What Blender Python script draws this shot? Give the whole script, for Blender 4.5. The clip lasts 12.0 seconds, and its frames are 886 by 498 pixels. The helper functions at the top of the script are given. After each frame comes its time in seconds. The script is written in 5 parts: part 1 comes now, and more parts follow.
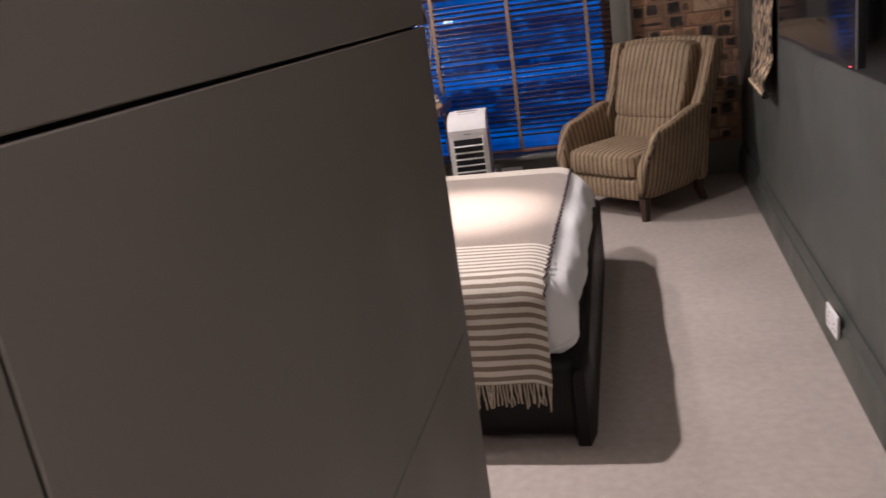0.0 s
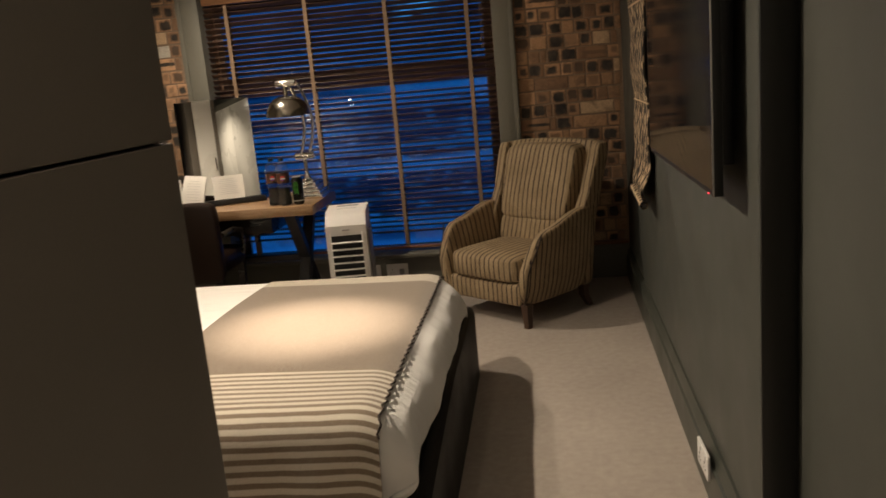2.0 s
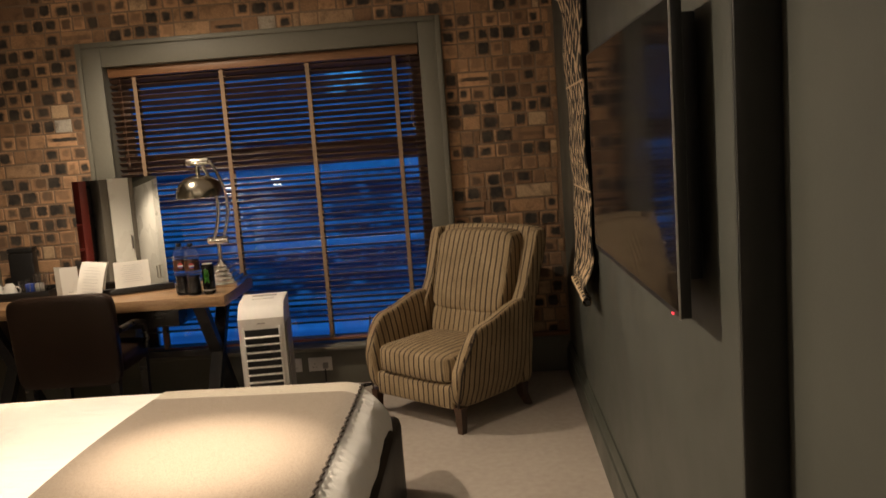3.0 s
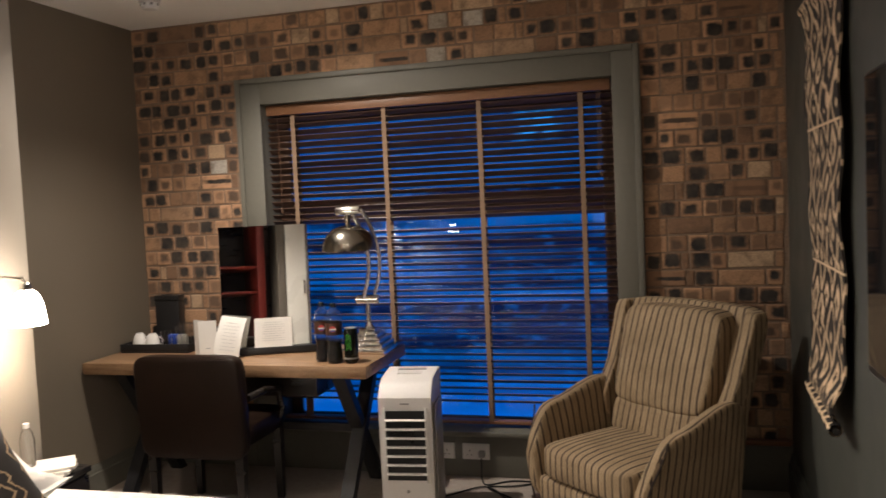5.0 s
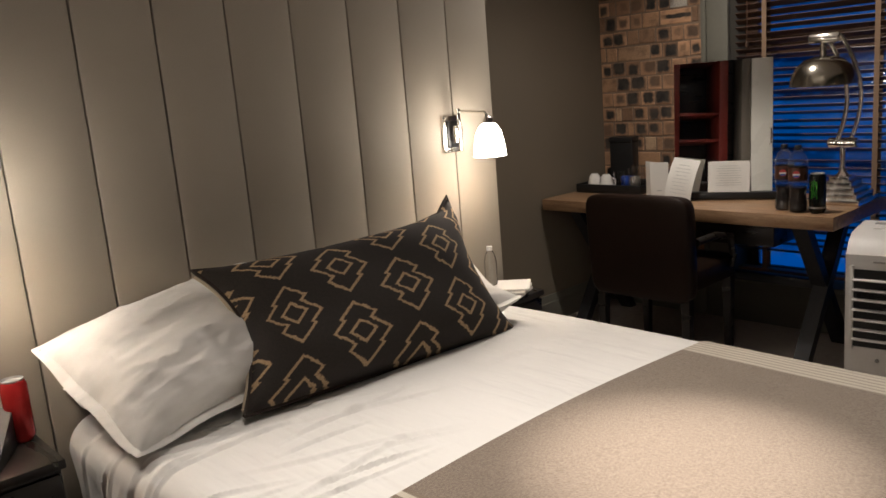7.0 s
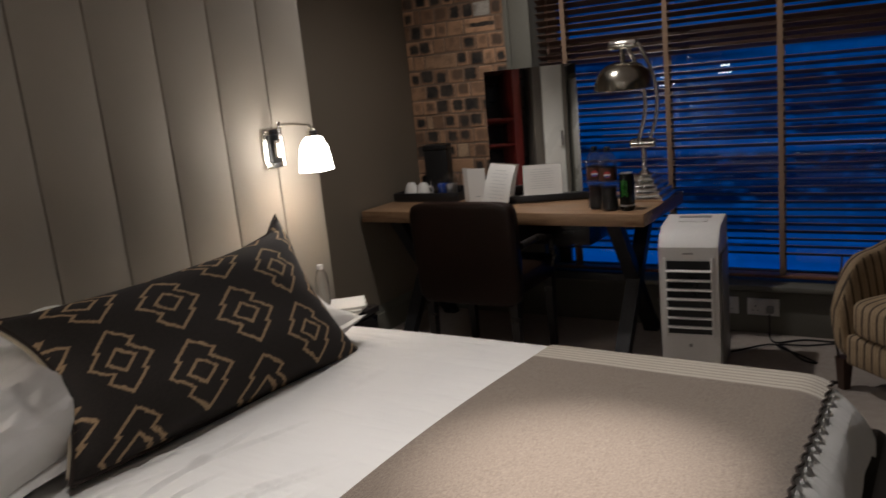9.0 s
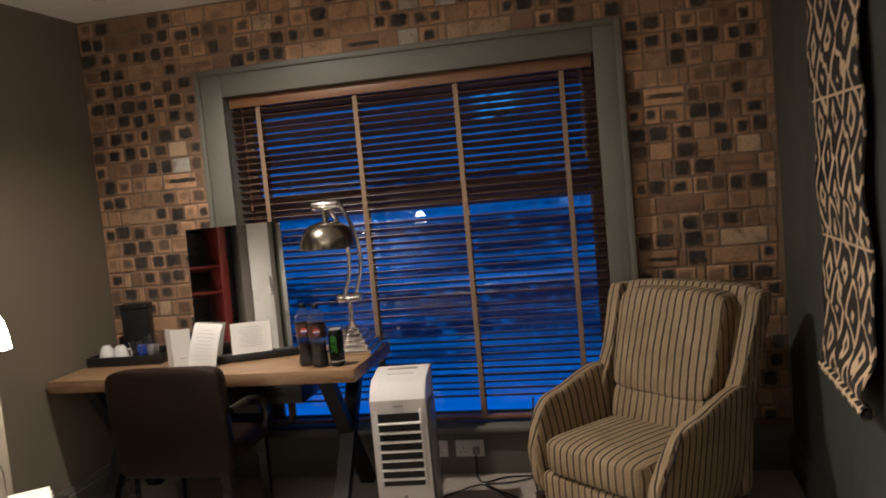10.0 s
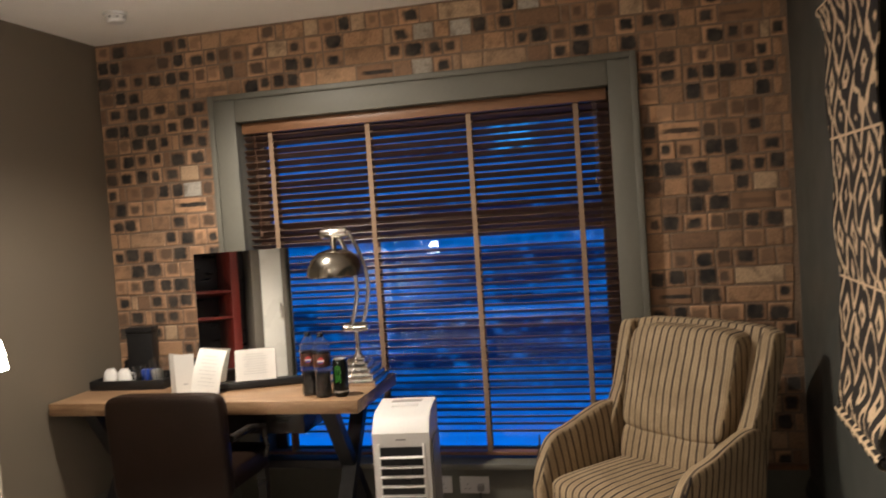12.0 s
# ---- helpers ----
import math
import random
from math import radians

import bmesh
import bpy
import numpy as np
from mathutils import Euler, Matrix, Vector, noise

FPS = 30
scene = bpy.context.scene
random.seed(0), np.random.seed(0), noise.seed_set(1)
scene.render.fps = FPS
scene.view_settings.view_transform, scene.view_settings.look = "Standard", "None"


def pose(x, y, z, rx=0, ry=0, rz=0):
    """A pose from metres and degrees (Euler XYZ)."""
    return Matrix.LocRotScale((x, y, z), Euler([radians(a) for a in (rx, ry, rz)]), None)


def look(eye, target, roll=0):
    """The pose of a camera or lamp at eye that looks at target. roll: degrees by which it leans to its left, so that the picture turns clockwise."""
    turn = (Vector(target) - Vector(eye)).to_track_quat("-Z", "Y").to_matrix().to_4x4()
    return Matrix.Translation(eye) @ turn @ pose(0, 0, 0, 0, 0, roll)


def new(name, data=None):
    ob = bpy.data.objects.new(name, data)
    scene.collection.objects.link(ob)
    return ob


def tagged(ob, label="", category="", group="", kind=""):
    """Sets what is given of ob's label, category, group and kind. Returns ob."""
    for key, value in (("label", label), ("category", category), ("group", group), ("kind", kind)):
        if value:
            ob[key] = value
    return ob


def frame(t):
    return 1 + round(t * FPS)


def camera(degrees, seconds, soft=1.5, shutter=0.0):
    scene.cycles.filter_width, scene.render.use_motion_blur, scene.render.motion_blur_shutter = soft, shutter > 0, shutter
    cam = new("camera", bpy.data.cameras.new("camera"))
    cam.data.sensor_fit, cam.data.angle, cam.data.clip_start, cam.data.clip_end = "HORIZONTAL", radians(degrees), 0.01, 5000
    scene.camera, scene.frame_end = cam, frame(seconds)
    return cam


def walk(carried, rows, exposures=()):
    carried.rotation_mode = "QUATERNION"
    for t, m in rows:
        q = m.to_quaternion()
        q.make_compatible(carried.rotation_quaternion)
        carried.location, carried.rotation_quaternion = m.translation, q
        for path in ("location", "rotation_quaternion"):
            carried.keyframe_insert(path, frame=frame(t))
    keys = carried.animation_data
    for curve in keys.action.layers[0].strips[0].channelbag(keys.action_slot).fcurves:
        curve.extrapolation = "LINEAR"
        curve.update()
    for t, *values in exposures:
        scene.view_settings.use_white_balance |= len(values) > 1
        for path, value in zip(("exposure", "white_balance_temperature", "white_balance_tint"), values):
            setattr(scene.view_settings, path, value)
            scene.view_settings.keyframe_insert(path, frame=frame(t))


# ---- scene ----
cam = camera(57.2, 12.0, shutter=0.2)
PATH = [
    (0, (0.315, 0.058, 1.437), (-0.149, 1.913, 0.851), -8.3),
    (0.5, (0.384, 0.064, 1.444), (0.144, 1.958, 0.848), -7.4),
    (1, (0.501, 0.122, 1.433), (0.239, 2.034, 0.909), -6.4),
    (1.5, (0.549, 0.222, 1.423), (0.185, 2.137, 0.977), -5.1),
    (2, (0.505, 0.418, 1.456), (0.254, 2.358, 1.036), -5.2),
    (2.5, (0.482, 0.601, 1.48), (0.445, 2.568, 1.117), -5.1),
    (3, (0.524, 0.839, 1.493), (0.438, 2.82, 1.233), -4.3),
    (3.2, (0.555, 0.941, 1.518), (0.39, 2.924, 1.317), -4.0),
    (4.8, (0.536, 1.581, 1.534), (0.116, 3.532, 1.417), -3.5),
    (5, (0.51, 1.656, 1.515), (-0.027, 3.578, 1.396), -2.6),
    (5.5, (0.57, 1.78, 1.522), (-0.306, 3.568, 1.334), -2.9),
    (6, (0.514, 1.808, 1.488), (-0.637, 3.425, 1.241), -3.3),
    (6.5, (0.485, 1.797, 1.457), (-0.87, 3.232, 1.129), -3.6),
    (6.7, (0.498, 1.785, 1.441), (-0.919, 3.15, 1.079), -3.9),
    (8.3, (0.455, 1.78, 1.412), (-1.043, 3.015, 0.93), -6.3),
    (8.5, (0.45, 1.756, 1.424), (-0.959, 3.095, 0.951), -5.8),
    (9, (0.31, 1.789, 1.441), (-0.773, 3.416, 1.019), -5.8),
    (9.5, (0.289, 1.8, 1.502), (-0.44, 3.634, 1.182), -6.1),
    (10, (0.322, 1.804, 1.55), (-0.109, 3.75, 1.384), -5.3),
    (10.5, (0.3, 1.787, 1.532), (0.036, 3.77, 1.508), -4.3),
    (11, (0.326, 1.779, 1.611), (0.116, 3.768, 1.638), -3.9),
    (11.5, (0.318, 1.785, 1.546), (0.098, 3.771, 1.618), -3.5),
    (12, (0.344, 1.863, 1.545), (-0.121, 3.806, 1.457), -3.9),
]
EXPOSURES = [(0.0, 0.35, 5700, 22), (0.5, 0.0, 5700, 27), (1.0, 0.0, 6300, 14), (1.5, -0.15, 6900, 10), (2.0, -0.2, 7200, 11), (3.0, 0.0, 7600, 12), (5.0, 0.25, 6300, 13), (6.0, -0.25, 6200, 12), (6.7, -0.5, 6200, 12), (8.3, -1.27, 5700, 13), (9.0, -1.15, 5750, 12), (9.5, -0.92, 5800, 11), (10.0, 0.0, 6200, 12), (10.5, 0.55, 6500, 11), (12.0, 0.55, 6400, 11)]
walk(cam, [(t, look(eye, target, roll)) for t, eye, target, roll in PATH], EXPOSURES)

# world: dusk outside
world = bpy.data.worlds.new("dusk")
scene.world = world
world.use_nodes = True
wn = world.node_tree.nodes
sky = wn.new("ShaderNodeTexSky")
sky.sky_type, sky.sun_disc, sky.sun_elevation, sky.sun_rotation = "NISHITA", False, radians(-3), radians(200)
world.node_tree.links.new(sky.outputs[0], wn["Background"].inputs[0])
wn["Background"].inputs[1].default_value = 0.1

LAMP = (1.0, 0.885, 0.74)
# the last two are unseen, added to brighten the passage panels and closet doors
DOWNLIGHTS = [(-1.54, 4.92, 150, 152, 1.0, -0.85, 4.98), (-0.36, 3.2, 640, 26, 1.0, -0.36, 3.21), (-1.2, 2.85, 290, 100, 1.0, 0.6, 2.75), (0.62, 0.5, 18, 135, 1.0, 0.3, 0.5), (0.5, -0.75, 90, 118, 1.0, 0.7, -0.7)]


# ---- materials ----
class Nodes:
    """A small helper that writes node graphs as expressions."""

    def __init__(self, name):
        self.m = bpy.data.materials.new(name)
        self.m.use_nodes = True
        self.t = self.m.node_tree
        self.b = self.t.nodes["Principled BSDF"]

    def put(self, value, socket):
        if isinstance(value, bpy.types.NodeSocket):
            self.t.links.new(value, socket)
        else:
            socket.default_value = value

    def math(self, op, a, b=0.0, c=0.0):
        n = self.t.nodes.new("ShaderNodeMath")
        n.operation = op
        for i, v in enumerate((a, b, c)):
            self.put(v, n.inputs[i])
        return n.outputs[0]

    def mix(self, f, a, b):
        n = self.t.nodes.new("ShaderNodeMix")
        n.data_type = "RGBA"
        self.put(f, n.inputs[0])
        for v, s in ((a, n.inputs[6]), (b, n.inputs[7])):
            self.put((*v, 1) if isinstance(v, tuple) else v, s)
        return n.outputs[2]

    def coord(self, which="Object", scale=(1, 1, 1)):
        c = self.t.nodes.new("ShaderNodeTexCoord")
        mp = self.t.nodes.new("ShaderNodeMapping")
        mp.inputs["Scale"].default_value = scale
        self.t.links.new(c.outputs[which], mp.inputs[0])
        return mp.outputs[0]

    def xyz(self, v):
        n = self.t.nodes.new("ShaderNodeSeparateXYZ")
        self.t.links.new(v, n.inputs[0])
        return n.outputs

    def noise(self, vec, scale, detail=3.0):
        n = self.t.nodes.new("ShaderNodeTexNoise")
        self.t.links.new(vec, n.inputs["Vector"])
        n.inputs["Scale"].default_value, n.inputs["Detail"].default_value = scale, detail
        return n.outputs[0]

    def span(self, v, a, b, lo=0.0, hi=1.0):
        n = self.t.nodes.new("ShaderNodeMapRange")
        self.put(v, n.inputs[0])
        for i, k in enumerate((a, b, lo, hi)):
            n.inputs[i + 1].default_value = k
        return n.outputs[0]

    def rand(self):
        return self.t.nodes.new("ShaderNodeObjectInfo").outputs["Random"]

    def bump(self, h, strength=0.3, distance=0.005):
        n = self.t.nodes.new("ShaderNodeBump")
        n.inputs["Strength"].default_value, n.inputs["Distance"].default_value = strength, distance
        self.t.links.new(h, n.inputs["Height"])
        self.t.links.new(n.outputs[0], self.b.inputs["Normal"])

    def done(self, colour, rough=0.5, metal=0.0):
        self.put((*colour, 1) if isinstance(colour, tuple) else colour, self.b.inputs["Base Color"])
        self.put(rough, self.b.inputs["Roughness"])
        self.b.inputs["Metallic"].default_value = metal
        return self.m


def shade(c, k):
    return tuple(min(1.0, v * k) for v in c)


def plain(name, c, rough=0.5, metal=0.0, grain=60, blotch=3, var=0.15, bump=0.15, depth=0.002, stretch=(1, 1, 1)):
    """A surface with fine grain and broad blotches."""
    n = Nodes(name)
    v = n.coord("Object", stretch)
    fine, broad = n.noise(v, grain), n.noise(v, blotch)
    f = n.math("MULTIPLY_ADD", fine, 0.5, n.math("MULTIPLY", broad, 0.5))
    col = n.mix(n.span(f, 0.3, 0.7), shade(c, 1 - var), shade(c, 1 + var))
    if bump:
        n.bump(fine, bump, depth)
    r = n.span(broad, 0.3, 0.7, max(0.02, rough - 0.08), min(1, rough + 0.08))
    return n.done(col, r, metal)


def emitting(name, c, strength):
    n = Nodes(name)
    n.b.inputs["Emission Color"].default_value = (*c, 1)
    n.b.inputs["Emission Strength"].default_value = strength
    return n.done(c, 0.4)


def clear(name, tint=(1, 1, 1), rough=0.0, ior=1.45):
    n = Nodes(name)
    n.b.inputs["Transmission Weight"].default_value = 1.0
    n.b.inputs["IOR"].default_value = ior
    return n.done(tint, rough)


PAINT = plain("grey_green_paint", (0.058, 0.06, 0.051), 0.55, grain=140, var=0.06, bump=0.06)
# lighter, warmer copy of the wall paint: lamp glow is put into the colour
PAINT_OLIVE_LIT = plain("lit_olive_wall_paint", (0.172, 0.144, 0.107), 0.55, grain=140, var=0.06, bump=0.06)
PAINT_DARK = plain("dark_grey_green_paint", (0.058, 0.061, 0.053), 0.5, grain=140, var=0.06, bump=0.06)
TRIM = plain("grey_green_gloss_paint", (0.14, 0.135, 0.11), 0.55, grain=50, var=0.06, bump=0.05)
TRIM_DARK = plain("dark_gloss_paint", (0.05, 0.054, 0.045), 0.4, grain=50, var=0.06, bump=0.05)
TAUPE = plain("taupe_lacquer_panel", (0.155, 0.135, 0.112), 0.5, grain=160, var=0.05, bump=0.05)
HEADPANEL = plain("pale_taupe_upholstered_panel", (0.36, 0.32, 0.265), 0.75, grain=300, var=0.06, bump=0.15, depth=0.001)
CEIL = plain("white_ceiling_paint", (0.9, 0.88, 0.84), 0.8, grain=120, var=0.03, bump=0.05)
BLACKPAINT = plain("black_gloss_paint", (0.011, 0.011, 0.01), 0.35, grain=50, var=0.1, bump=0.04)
GROOVE = plain("taupe_fabric_groove", (0.25, 0.219, 0.18), 0.9, grain=300, var=0.1)
GAP = plain("dark_joint", (0.012, 0.011, 0.01), 0.8, var=0.1)
MORTAR = plain("grey_brown_mortar", (0.235, 0.162, 0.112), 0.95, grain=90, blotch=6, var=0.35, bump=0.4, depth=0.003)
LEATHER_BLACK = plain("black_leather", (0.0085, 0.0072, 0.0065), 0.5, grain=220, var=0.3, bump=0.25, depth=0.001)
LEATHER_BROWN = plain("dark_brown_leather", (0.014, 0.0075, 0.005), 0.4, grain=180, var=0.3, bump=0.25, depth=0.001)
DARKWOOD = plain("black_stained_wood", (0.012, 0.01, 0.009), 0.32, grain=40, var=0.3, stretch=(1, 8, 8))
LEGWOOD = plain("walnut_leg", (0.045, 0.022, 0.013), 0.4, grain=40, var=0.3, stretch=(8, 8, 1))
SLATWOOD = plain("dark_brown_slat_wood", (0.095, 0.05, 0.03), 0.42, grain=30, var=0.35, bump=0.1, stretch=(1, 14, 14))
HEADWOOD = plain("brown_headrail_wood", (0.2, 0.095, 0.045), 0.45, grain=30, var=0.25, stretch=(1, 14, 14))
TAPE = plain("tan_ladder_tape", (0.25, 0.165, 0.105), 0.85, grain=500, var=0.12, bump=0.3, depth=0.0006)
DESKSTEEL = plain("black_steel", (0.025, 0.025, 0.027), 0.45, 0.6, var=0.2)
CHROME = plain("polished_chrome", (0.93, 0.9, 0.85), 0.2, 1.0, var=0.03, bump=0)
GUNMETAL = plain("olive_grey_metal", (0.42, 0.39, 0.33), 0.2, 1.0, var=0.06, bump=0)
STEEL = plain("brushed_steel", (0.62, 0.61, 0.59), 0.42, 0.7, var=0.06, bump=0)
WHITE_PLASTIC = plain("white_plastic", (0.72, 0.7, 0.68), 0.35, grain=80, var=0.04, bump=0.02)
GREY_PLASTIC = plain("grey_plastic", (0.3, 0.29, 0.28), 0.4, grain=80, var=0.06, bump=0.02)
KEY_PLASTIC = plain("dark_grey_key_plastic", (0.15, 0.15, 0.15), 0.4, grain=80, var=0.06, bump=0.02)
BLACK_PLASTIC = plain("black_plastic", (0.012, 0.012, 0.013), 0.35, grain=80, var=0.1, bump=0.02)
SCREEN = plain("glossy_black_screen", (0.006, 0.006, 0.007), 0.05, var=0.02, bump=0)
SCREEN.node_tree.nodes["Principled BSDF"].inputs["Specular IOR Level"].default_value = 0.35
CERAMIC = plain("white_ceramic", (0.75, 0.73, 0.7), 0.12, var=0.03, bump=0)
PAPER = plain("white_paper", (0.74, 0.72, 0.68), 0.8, grain=200, var=0.04, bump=0.05)
INK = plain("grey_ink", (0.42, 0.42, 0.42), 0.8, var=0.1)
MIRROR = Nodes("mirror_silver").done((0.86, 0.87, 0.86), 0.0, 1.0)
GLASS = clear("clear_glass")
PET = clear("clear_bottle_plastic", (0.93, 0.94, 0.94), 0.05, 1.22)
PET.node_tree.nodes["Principled BSDF"].inputs["Transmission Weight"].default_value = 0.985
for leather in (LEATHER_BLACK, LEATHER_BROWN):
    leather.node_tree.nodes["Principled BSDF"].inputs["Specular IOR Level"].default_value = 0.18
COLA = plain("dark_cola", (0.016, 0.007, 0.004), 0.08, var=0.1, bump=0)
BLACKCAN = plain("black_can_print", (0.01, 0.012, 0.01), 0.25, 0.4, var=0.1, bump=0)
GREENPRINT = plain("green_print", (0.05, 0.3, 0.03), 0.3, 0.3, var=0.1, bump=0)
REDCAN = plain("red_can_print", (0.55, 0.03, 0.03), 0.25, 0.4, var=0.1, bump=0)
REDPRINT = plain("red_print", (0.5, 0.05, 0.05), 0.4, var=0.1, bump=0)
LABELPRINT = plain("dark_brown_print", (0.075, 0.028, 0.016), 0.4, var=0.2, bump=0)
BLUEPRINT = plain("blue_print", (0.03, 0.08, 0.4), 0.4, var=0.1, bump=0)
REDWOOD = plain("red_mahogany", (0.14, 0.018, 0.013), 0.4, grain=40, var=0.3, stretch=(8, 8, 1))
DOORWHITE = plain("off_white_lacquer", (0.76, 0.74, 0.69), 0.3, grain=60, var=0.04, bump=0.03)
SHADE = emitting("lit_opal_glass", (1.0, 0.87, 0.7), 50.0)
BULB = emitting("lit_lamp_lens", (1.0, 0.9, 0.76), 80)
LED = emitting("red_led", (1.0, 0.05, 0.08), 2.5)
STAND_GREY = plain("charcoal_phone_plastic", (0.05, 0.05, 0.052), 0.4, grain=80, var=0.1, bump=0.02)
LCD = plain("pale_lcd", (0.42, 0.45, 0.38), 0.2, var=0.05, bump=0)


def wood_top():
    n = Nodes("oak_desktop")
    v = n.coord("Object", (1, 9, 9))
    a, b = n.noise(v, 5, 6), n.noise(v, 40, 4)
    f = n.math("MULTIPLY_ADD", a, 0.7, n.math("MULTIPLY", b, 0.3))
    n.bump(b, 0.15, 0.001)
    return n.done(n.mix(n.span(f, 0.35, 0.65), (0.19, 0.105, 0.052), (0.4, 0.25, 0.14)), n.span(a, 0.3, 0.7, 0.3, 0.45))


def carpet():
    n = Nodes("beige_loop_carpet")
    v = n.coord()
    loop, mid, broad = n.noise(v, 260, 2), n.noise(v, 30, 3), n.noise(v, 1.6, 3)
    f = n.math("MULTIPLY_ADD", mid, 0.35, n.math("MULTIPLY_ADD", broad, 0.4, n.math("MULTIPLY", loop, 0.25)))
    n.bump(loop, 0.7, 0.006)
    return n.done(n.mix(n.span(f, 0.35, 0.65), (0.33, 0.282, 0.245), (0.44, 0.386, 0.338)), 0.97)


def linen(name, c):
    n = Nodes(name)
    v = n.coord()
    weave, fold, soft = n.noise(v, 400, 2), n.noise(n.coord("Object", (0.7, 3.2, 1)), 5, 2.5), n.noise(v, 3, 3)
    n.bump(n.math("MULTIPLY_ADD", fold, 1.0, n.math("MULTIPLY", weave, 0.06)), 0.6, 0.03)
    n.b.inputs["Sheen Weight"].default_value = 0.2
    return n.done(n.mix(n.span(soft, 0.3, 0.7), shade(c, 0.93), c), 0.85)


def striped(name):
    """Beige upholstery with dark upright stripes, on the flanks too."""
    n = Nodes(name)
    v = n.coord()
    side = n.span(n.math("ABSOLUTE", n.xyz(n.coord("Normal"))[0]), 0.7, 0.72)
    at = n.xyz(v)
    across = n.math("ADD", n.math("MULTIPLY", at[1], side), n.math("MULTIPLY", at[0], n.math("SUBTRACT", 1.0, side)))
    p = n.math("MULTIPLY_ADD", n.noise(v, 5), 0.016, n.math("MULTIPLY_ADD", n.noise(v, 16), 0.008, across))
    f = n.math("FRACT", n.math("MULTIPLY", p, 1 / 0.038))
    line = n.math("MULTIPLY", n.span(f, 0.3, 0.35), n.span(f, 0.58, 0.63, 1, 0))
    fine = n.math("MAXIMUM", n.math("MULTIPLY", n.span(f, 0.02, 0.05), n.span(f, 0.1, 0.13, 1, 0)), n.math("MULTIPLY", n.span(f, 0.8, 0.83), n.span(f, 0.88, 0.91, 1, 0)))
    weave = n.noise(v, 350, 2)
    wrinkle = n.noise(v, 9, 3)
    worn = n.span(n.noise(v, 4.5, 3), 0.3, 0.55, 0.72, 1.0)
    line = n.math("MULTIPLY", line, worn)
    n.bump(n.math("MULTIPLY_ADD", weave, 0.05, wrinkle), 0.5, 0.03)
    beige = n.mix(n.span(n.noise(v, 9), 0.3, 0.7), (0.29, 0.21, 0.12), (0.4, 0.295, 0.18))
    c = n.mix(n.math("MULTIPLY", fine, 0.5), beige, (0.12, 0.07, 0.035))
    return n.done(n.mix(line, c, (0.042, 0.025, 0.015)), 0.8)


def brick_face(name, a, b, c):
    """Brick whose tone changes from piece to piece."""
    n = Nodes(name)
    v = n.coord("Object")
    r = n.rand()
    add = n.t.nodes.new("ShaderNodeVectorMath")
    comb = n.t.nodes.new("ShaderNodeCombineXYZ")
    n.put(n.math("MULTIPLY", r, 37.0), comb.inputs[0])
    n.put(n.math("MULTIPLY", r, 19.0), comb.inputs[2])
    n.t.links.new(v, add.inputs[0]), n.t.links.new(comb.outputs[0], add.inputs[1])
    v = add.outputs[0]
    pit, stain = n.noise(v, 120, 4), n.noise(v, 14, 4)
    base = n.mix(n.span(r, 0.15, 0.75), a, b)
    base = n.mix(n.span(n.math("FRACT", n.math("MULTIPLY", r, 7.3)), 0.8, 0.95), base, c)
    dirty = n.mix(n.span(stain, 0.5, 0.78, 0, 0.8), base, (0.1, 0.066, 0.046))
    n.bump(n.math("MULTIPLY_ADD", stain, 0.7, pit), 0.5, 0.004)
    return n.done(n.mix(n.span(pit, 0.35, 0.8, 0, 0.45), dirty, (0.08, 0.055, 0.04)), 0.92)


def cored_brick(name, joined):
    """A brick with a burnt dark core, soft and ragged at its rim; the core's size changes from piece to piece."""
    n = Nodes(name)
    uv = n.coord("UV")
    p = n.xyz(uv)
    v = n.coord("Object")
    geo = n.t.nodes.new("ShaderNodeNewGeometry").outputs["Random Per Island"] if joined else n.rand()
    add = n.t.nodes.new("ShaderNodeVectorMath")
    comb = n.t.nodes.new("ShaderNodeCombineXYZ")
    n.put(n.math("MULTIPLY", geo, 41.0), comb.inputs[0])
    n.t.links.new(v, add.inputs[0]), n.t.links.new(comb.outputs[0], add.inputs[1])
    v = add.outputs[0]
    pit, stain, rag = n.noise(v, 120, 4), n.noise(v, 16, 4), n.noise(v, 34, 3)
    aside = n.math("MULTIPLY", n.math("SUBTRACT", n.math("FRACT", n.math("MULTIPLY", geo, 23.7)), 0.5), 0.5)
    below = n.math("MULTIPLY", n.math("SUBTRACT", n.math("FRACT", n.math("MULTIPLY", geo, 31.1)), 0.5), 0.4)
    p = (n.math("ADD", p[0], aside), n.math("ADD", p[1], below))
    m = n.math("POWER", n.math("ADD", n.math("POWER", n.math("ABSOLUTE", p[0]), 5), n.math("POWER", n.math("ABSOLUTE", p[1]), 5)), 1 / 5)
    m = n.math("ADD", m, n.math("MULTIPLY", n.math("SUBTRACT", rag, 0.5), 0.62))
    m = n.math("ADD", m, n.math("MULTIPLY", n.math("SUBTRACT", n.math("FRACT", n.math("MULTIPLY", geo, 5.7)), 0.5), 0.44))
    faint = n.span(n.math("FRACT", n.math("MULTIPLY", geo, 11.3)), 0.62, 0.95, 1.0, 0.35)
    core = n.math("MULTIPLY", n.span(m, 0.56, 0.94, 1, 0), faint)
    base = n.mix(n.span(geo, 0.1, 0.9), (0.29, 0.165, 0.095), (0.58, 0.335, 0.19))
    base = n.mix(n.span(stain, 0.5, 0.8, 0, 0.8), base, (0.12, 0.08, 0.054))
    dark = n.mix(n.span(stain, 0.35, 0.65), (0.02, 0.019, 0.018), (0.07, 0.055, 0.044))
    n.bump(n.math("MULTIPLY_ADD", stain, 0.7, n.math("MULTIPLY_ADD", core, -0.5, pit)), 0.5, 0.004)
    return n.done(n.mix(core, base, dark), 0.9)


